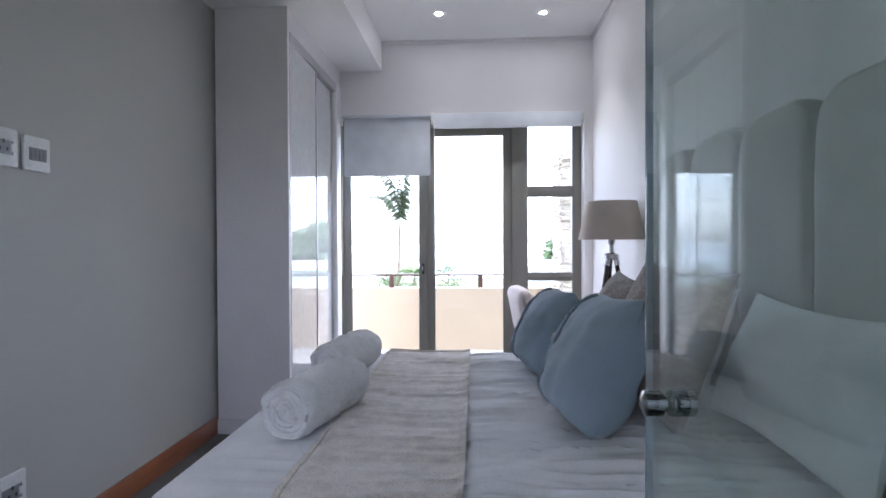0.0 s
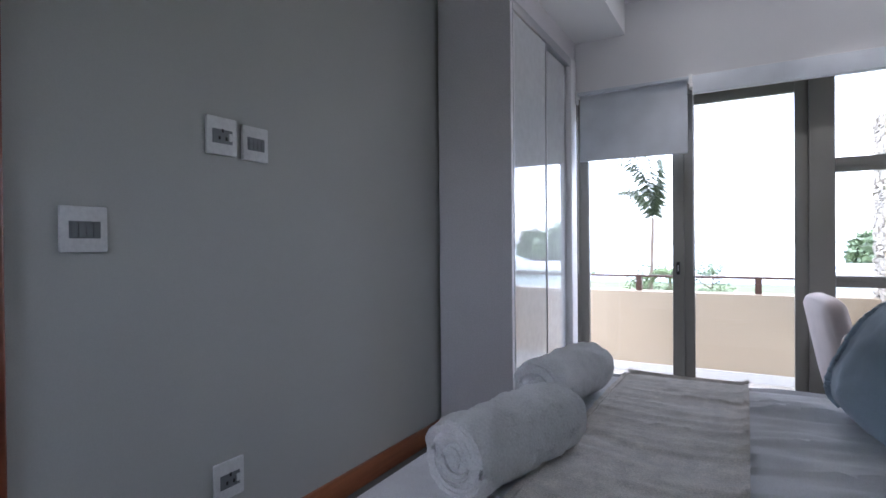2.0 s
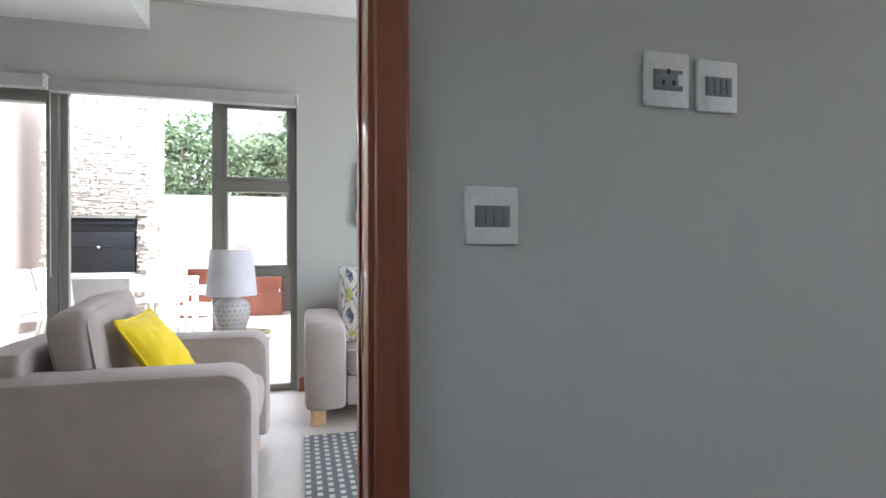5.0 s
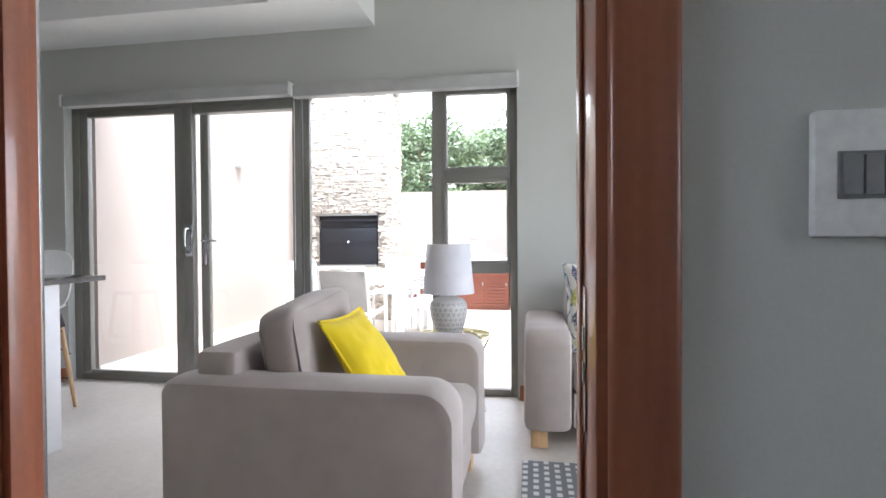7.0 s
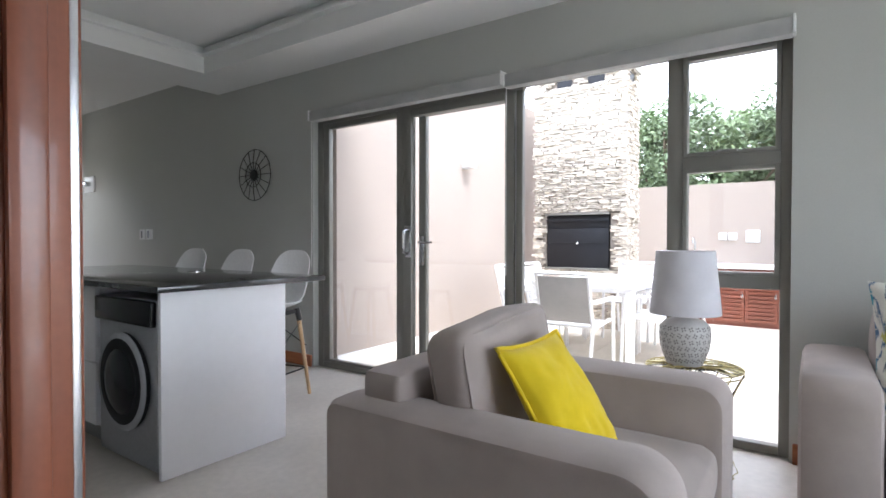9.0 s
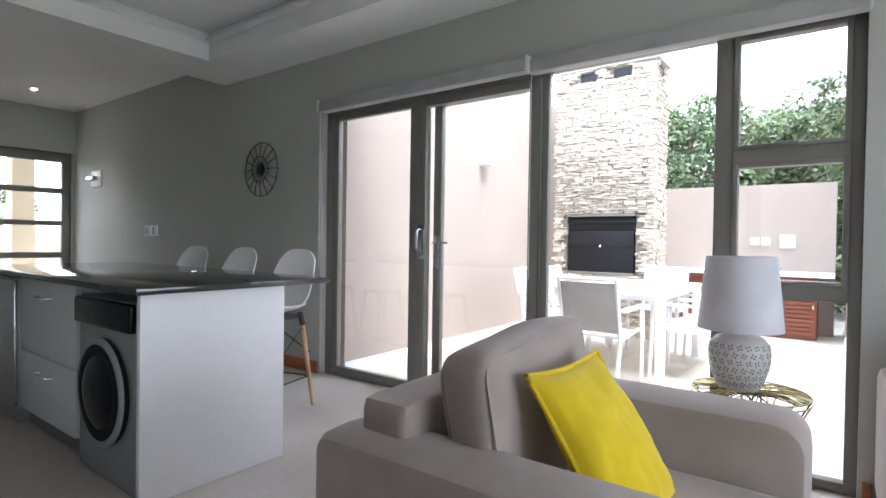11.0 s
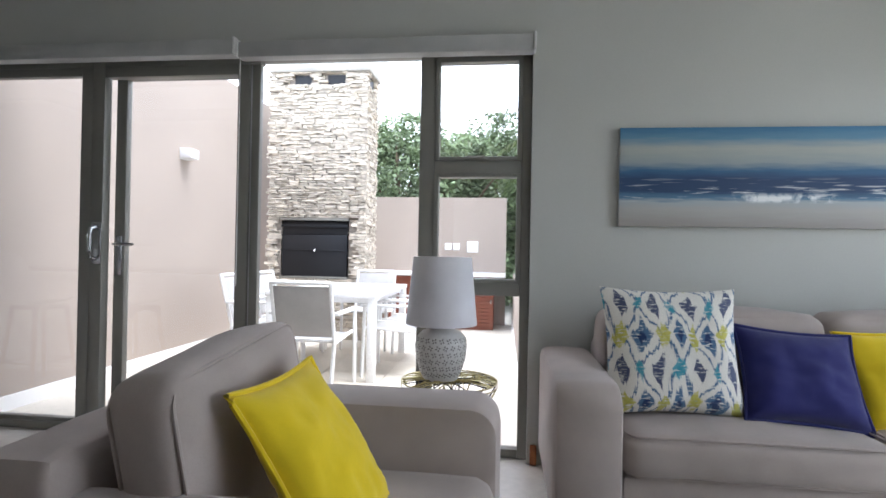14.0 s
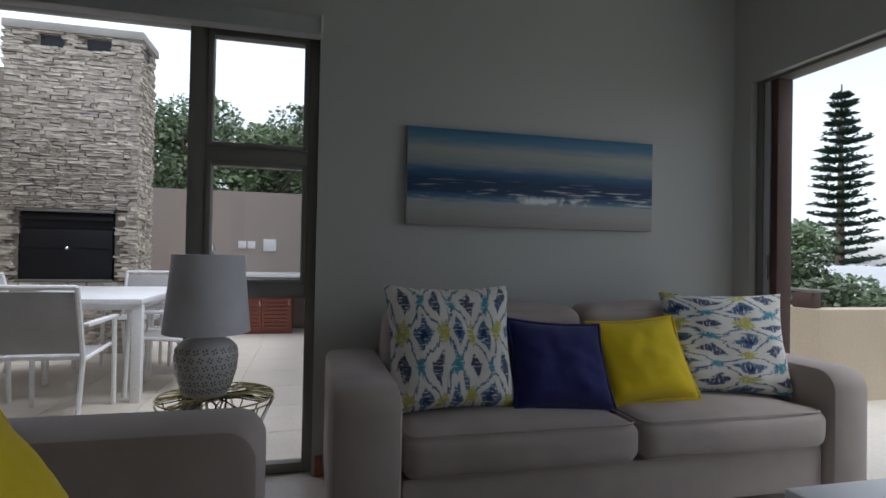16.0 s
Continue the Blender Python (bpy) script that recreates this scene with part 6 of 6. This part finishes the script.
def palm(label, x, y, top, length, seed, base=-3.0, fronds=14, droop=1.0, lean=0.0, radius=0.06, rise=(-0.3, 1.3), sweep=0.0, spread=0.85, leaf=M_leaf_light):
    rnd = random.Random(seed)
    t = thing("palm_tree", label, "palm", "palm trees", pose(x, y, base))
    H = top - base
    part("trunk", tube(bmesh.new(), [(0, 0, 0), (lean * 0.3, 0, H * 0.5), (lean, 0, H)], radius, 8, taper=0.6), M_bark, t)
    for k in range(fronds):
        a = 2 * math.pi * k / fronds + rnd.uniform(-0.2, 0.2)
        up = rnd.uniform(*rise)
        bm = bmesh.new()
        d = Vector((math.cos(a), math.sin(a), 0))
        side = Vector((-d.y, d.x, 0))
        prev = None
        spine = []
        for i in range(13):
            s = i / 12
            p = Vector((lean, 0, H)) + d * (length * s * spread) + Vector((-sweep * length * s * s, 0, 0)) + Vector((0, 0, length * (up * s - 0.42 * up * s * s - droop * 0.8 * s * s)))
            spine.append(p)
        tube(bm, spine, 0.012, 4, taper=0.3)
        for i in range(1, 13):
            for q in (-1, 1):
                p = spine[i]
                ll = length * 0.34 * (1 - abs(i / 12 - 0.4))
                tip = p + side * q * ll * 0.75 + d * ll * 0.45 + Vector((0, 0, -ll * 0.55))
                w = Vector((0, 0, 0.022)) + d * 0.018
                bm.faces.new((bm.verts.new(p + w), bm.verts.new(p - w), bm.verts.new(tip)))
        part("frond", bm, leaf, t, smooth=False)
    return t


palm("tall thin palm tree in the wind beyond the balcony", -2.45, 19.0, 1.95, 1.75, 5, fronds=24, droop=0.2, lean=0.1, radius=0.075, rise=(1.0, 2.3), sweep=0.25, spread=0.36, leaf=M_palm_dark)
palm("small palm below the balcony rail", -1.6, 17.0, 0.2, 0.9, 6, fronds=12)
palm("feathery palm behind the patio wall", -12.0, 1.35, 3.0, 1.5, 7, fronds=16)
palm("thin palm far behind the patio wall", -24.0, -0.6, 5.6, 1.0, 8, fronds=12)


def norfolk_pine(x, y, top, seed):
    rnd = random.Random(seed)
    t = thing("norfolk_pine", "tall dark conifer with tiered branches beyond the terrace", "tree", "", pose(x, y, -3.0))
    H = top + 3.0
    part("trunk", tube(bmesh.new(), [(0, 0, 0), (0, 0, H * 0.5), (0, 0, H)], 0.25, 8, taper=0.1), M_bark, t)
    bm = bmesh.new()
    tiers = 24
    for i in range(tiers):
        q = i / tiers
        z = H * (0.22 + 0.77 * q)
        R = 1.6 * (1 - 0.78 * q ** 1.4) * rnd.uniform(0.8, 1.12) * (1 if q < 0.93 else 0.7)
        for k in range(15):
            a = rnd.uniform(0, 6.28)
            d = Vector((math.cos(a), math.sin(a), 0))
            L = R * rnd.uniform(0.75, 1.1)
            for s in range(9):
                f = (s + 1) / 9
                c = d * L * f + Vector((0, 0, z + 0.16 * L * f * f + rnd.uniform(-0.04, 0.04)))
                for _ in range(4):
                    o = Vector((rnd.gauss(0, 0.5), rnd.gauss(0, 0.5), rnd.gauss(0, 0.35)))
                    e = 0.20 * (0.6 + 0.4 * (1 - f))
                    bm.faces.new((bm.verts.new(c + o * e), bm.verts.new(c + d * e * 1.2 + o * e * 0.4), bm.verts.new(c - Vector((0, 0, e * 0.35)) + o * 0.5 * e)))
    part("crown", bm, M_pine, t, smooth=False)


norfolk_pine(-17.6, 20.0, 7.9, 3)

nh = thing("neighbour_house", "long pale house with a light sheet roof beyond the terrace", "house", m=pose(-17.0, 16.0, -3.0))
part("wall", boxes((-6, 6, -2, 2, 0, 3.0)), M_house, nh, smooth=False)
bm = bmesh.new()
vs = [bm.verts.new(p) for p in ((-6.4, -2.5, 2.9), (6.4, -2.5, 2.9), (6.4, 0, 3.9), (-6.4, 0, 3.9), (-6.4, 2.5, 2.9), (6.4, 2.5, 2.9))]
bm.faces.new((vs[0], vs[1], vs[2], vs[3])), bm.faces.new((vs[3], vs[2], vs[5], vs[4]))
ex = bmesh.ops.extrude_face_region(bm, geom=bm.faces[:])
bmesh.ops.translate(bm, vec=(0, 0, 0.12), verts=[v for v in ex["geom"] if isinstance(v, bmesh.types.BMVert)])
part("roof", bm, M_roof, nh, smooth=False)
for x in (-4, -1.5, 1.5, 4):
    w = part("window", boxes((x - 0.6, x + 0.6, -2.03, -2.0, 1.0, 2.2)), M_black_glass, nh, smooth=False)
    part("frame", boxes((x - 0.66, x + 0.66, -2.02, -2.0, 2.2, 2.26), (x - 0.66, x + 0.66, -2.02, -2.0, 0.94, 1.0)), M_white_plastic, w, smooth=False)
sh = thing("shore_house", "low pale-roofed house seen far below the balcony", "house", m=pose(9.0, 36.0, -3.0))
part("wall", boxes((-5, 5, -2, 2, 0, 2.4)), M_house, sh, smooth=False)
part("roof", boxes((-5.6, 5.6, -2.6, 2.6, 2.4, 2.6), (-5, 5, -1.4, 1.4, 2.6, 2.9)), M_roof, sh, smooth=False)
nr = thing("shingle_roof", "brown shingled roof corner of the next house beyond the patio", "house", m=pose(-10.6, 2.33, -3.0))
part("wall", boxes((-1.6, 1.6, -0.6, 1.6, 0, 6.0)), M_plaster, nr, smooth=False)
bm = bmesh.new()
for i in range(14):
    o = 0.75 + 0.04 * (13 - i)
    box_bm(bm, -2.0 + (1 - o), 2.0, -0.35 - o * 1.0, 2.0, 5.95 + i * 0.10, 6.08 + i * 0.10)
part("roof", bm, M_roof_tile, nr, smooth=False)

# kitchen side yard seen through the kitchen door
structure("yard_slab", boxes((-7, 1, -13, -8.4, -3.0, -0.05)), M_patio, "pale paved yard behind the kitchen", "floor")
structure("yard_post", boxes((-4.35, -4.05, -10.3, -10.0, -0.05, 3.2)), M_plaster_y, "yellowish plastered yard column", "column")
structure("yard_roof", boxes((-7, 1, -10.4, -8.5, 3.2, 3.3)), M_plaster_y, "pale covered way roof", "roof")
structure("yard_wall", boxes((-7, 1, -13.2, -13.0, -0.05, 1.3)), M_plaster, "pale plastered yard wall", "wall")
tree("leafy tree behind the yard wall", -4.0, -16.0, 3.4, 2.2, 99)

# ---- patio tiles, laid last ----
tile_mesh = mesh_of("tile", boxes((-0.298, 0.298, -0.298, 0.298, -0.01, 0.0)), M_patio, smooth=False)
tiles = tagged(new("patio_floor"), "large cream stone tiles on the patio", "floor", "", "structure")
for i in range(9):
    for j in range(6):
        t = new("tile", tile_mesh)
        t.parent = tiles
        t.location = (-4.85 - 0.6 * i, 0.31 - 0.6 * j, -0.035)

# ---- chimney stones ----
for k, (a, z, w, h, d, r) in enumerate(near):
    s = new("stone", STONES[k % len(STONES)])
    s.parent = ch
    s.matrix_basis = Matrix.LocRotScale((CX - 0.045 + d / 2, a, z), Euler((radians(r.uniform(-4, 4)), 0, radians(r.choice((0, 180))))), (0.08 + d, w * r.uniform(0.94, 1.04), h * r.uniform(0.85, 1.12)))
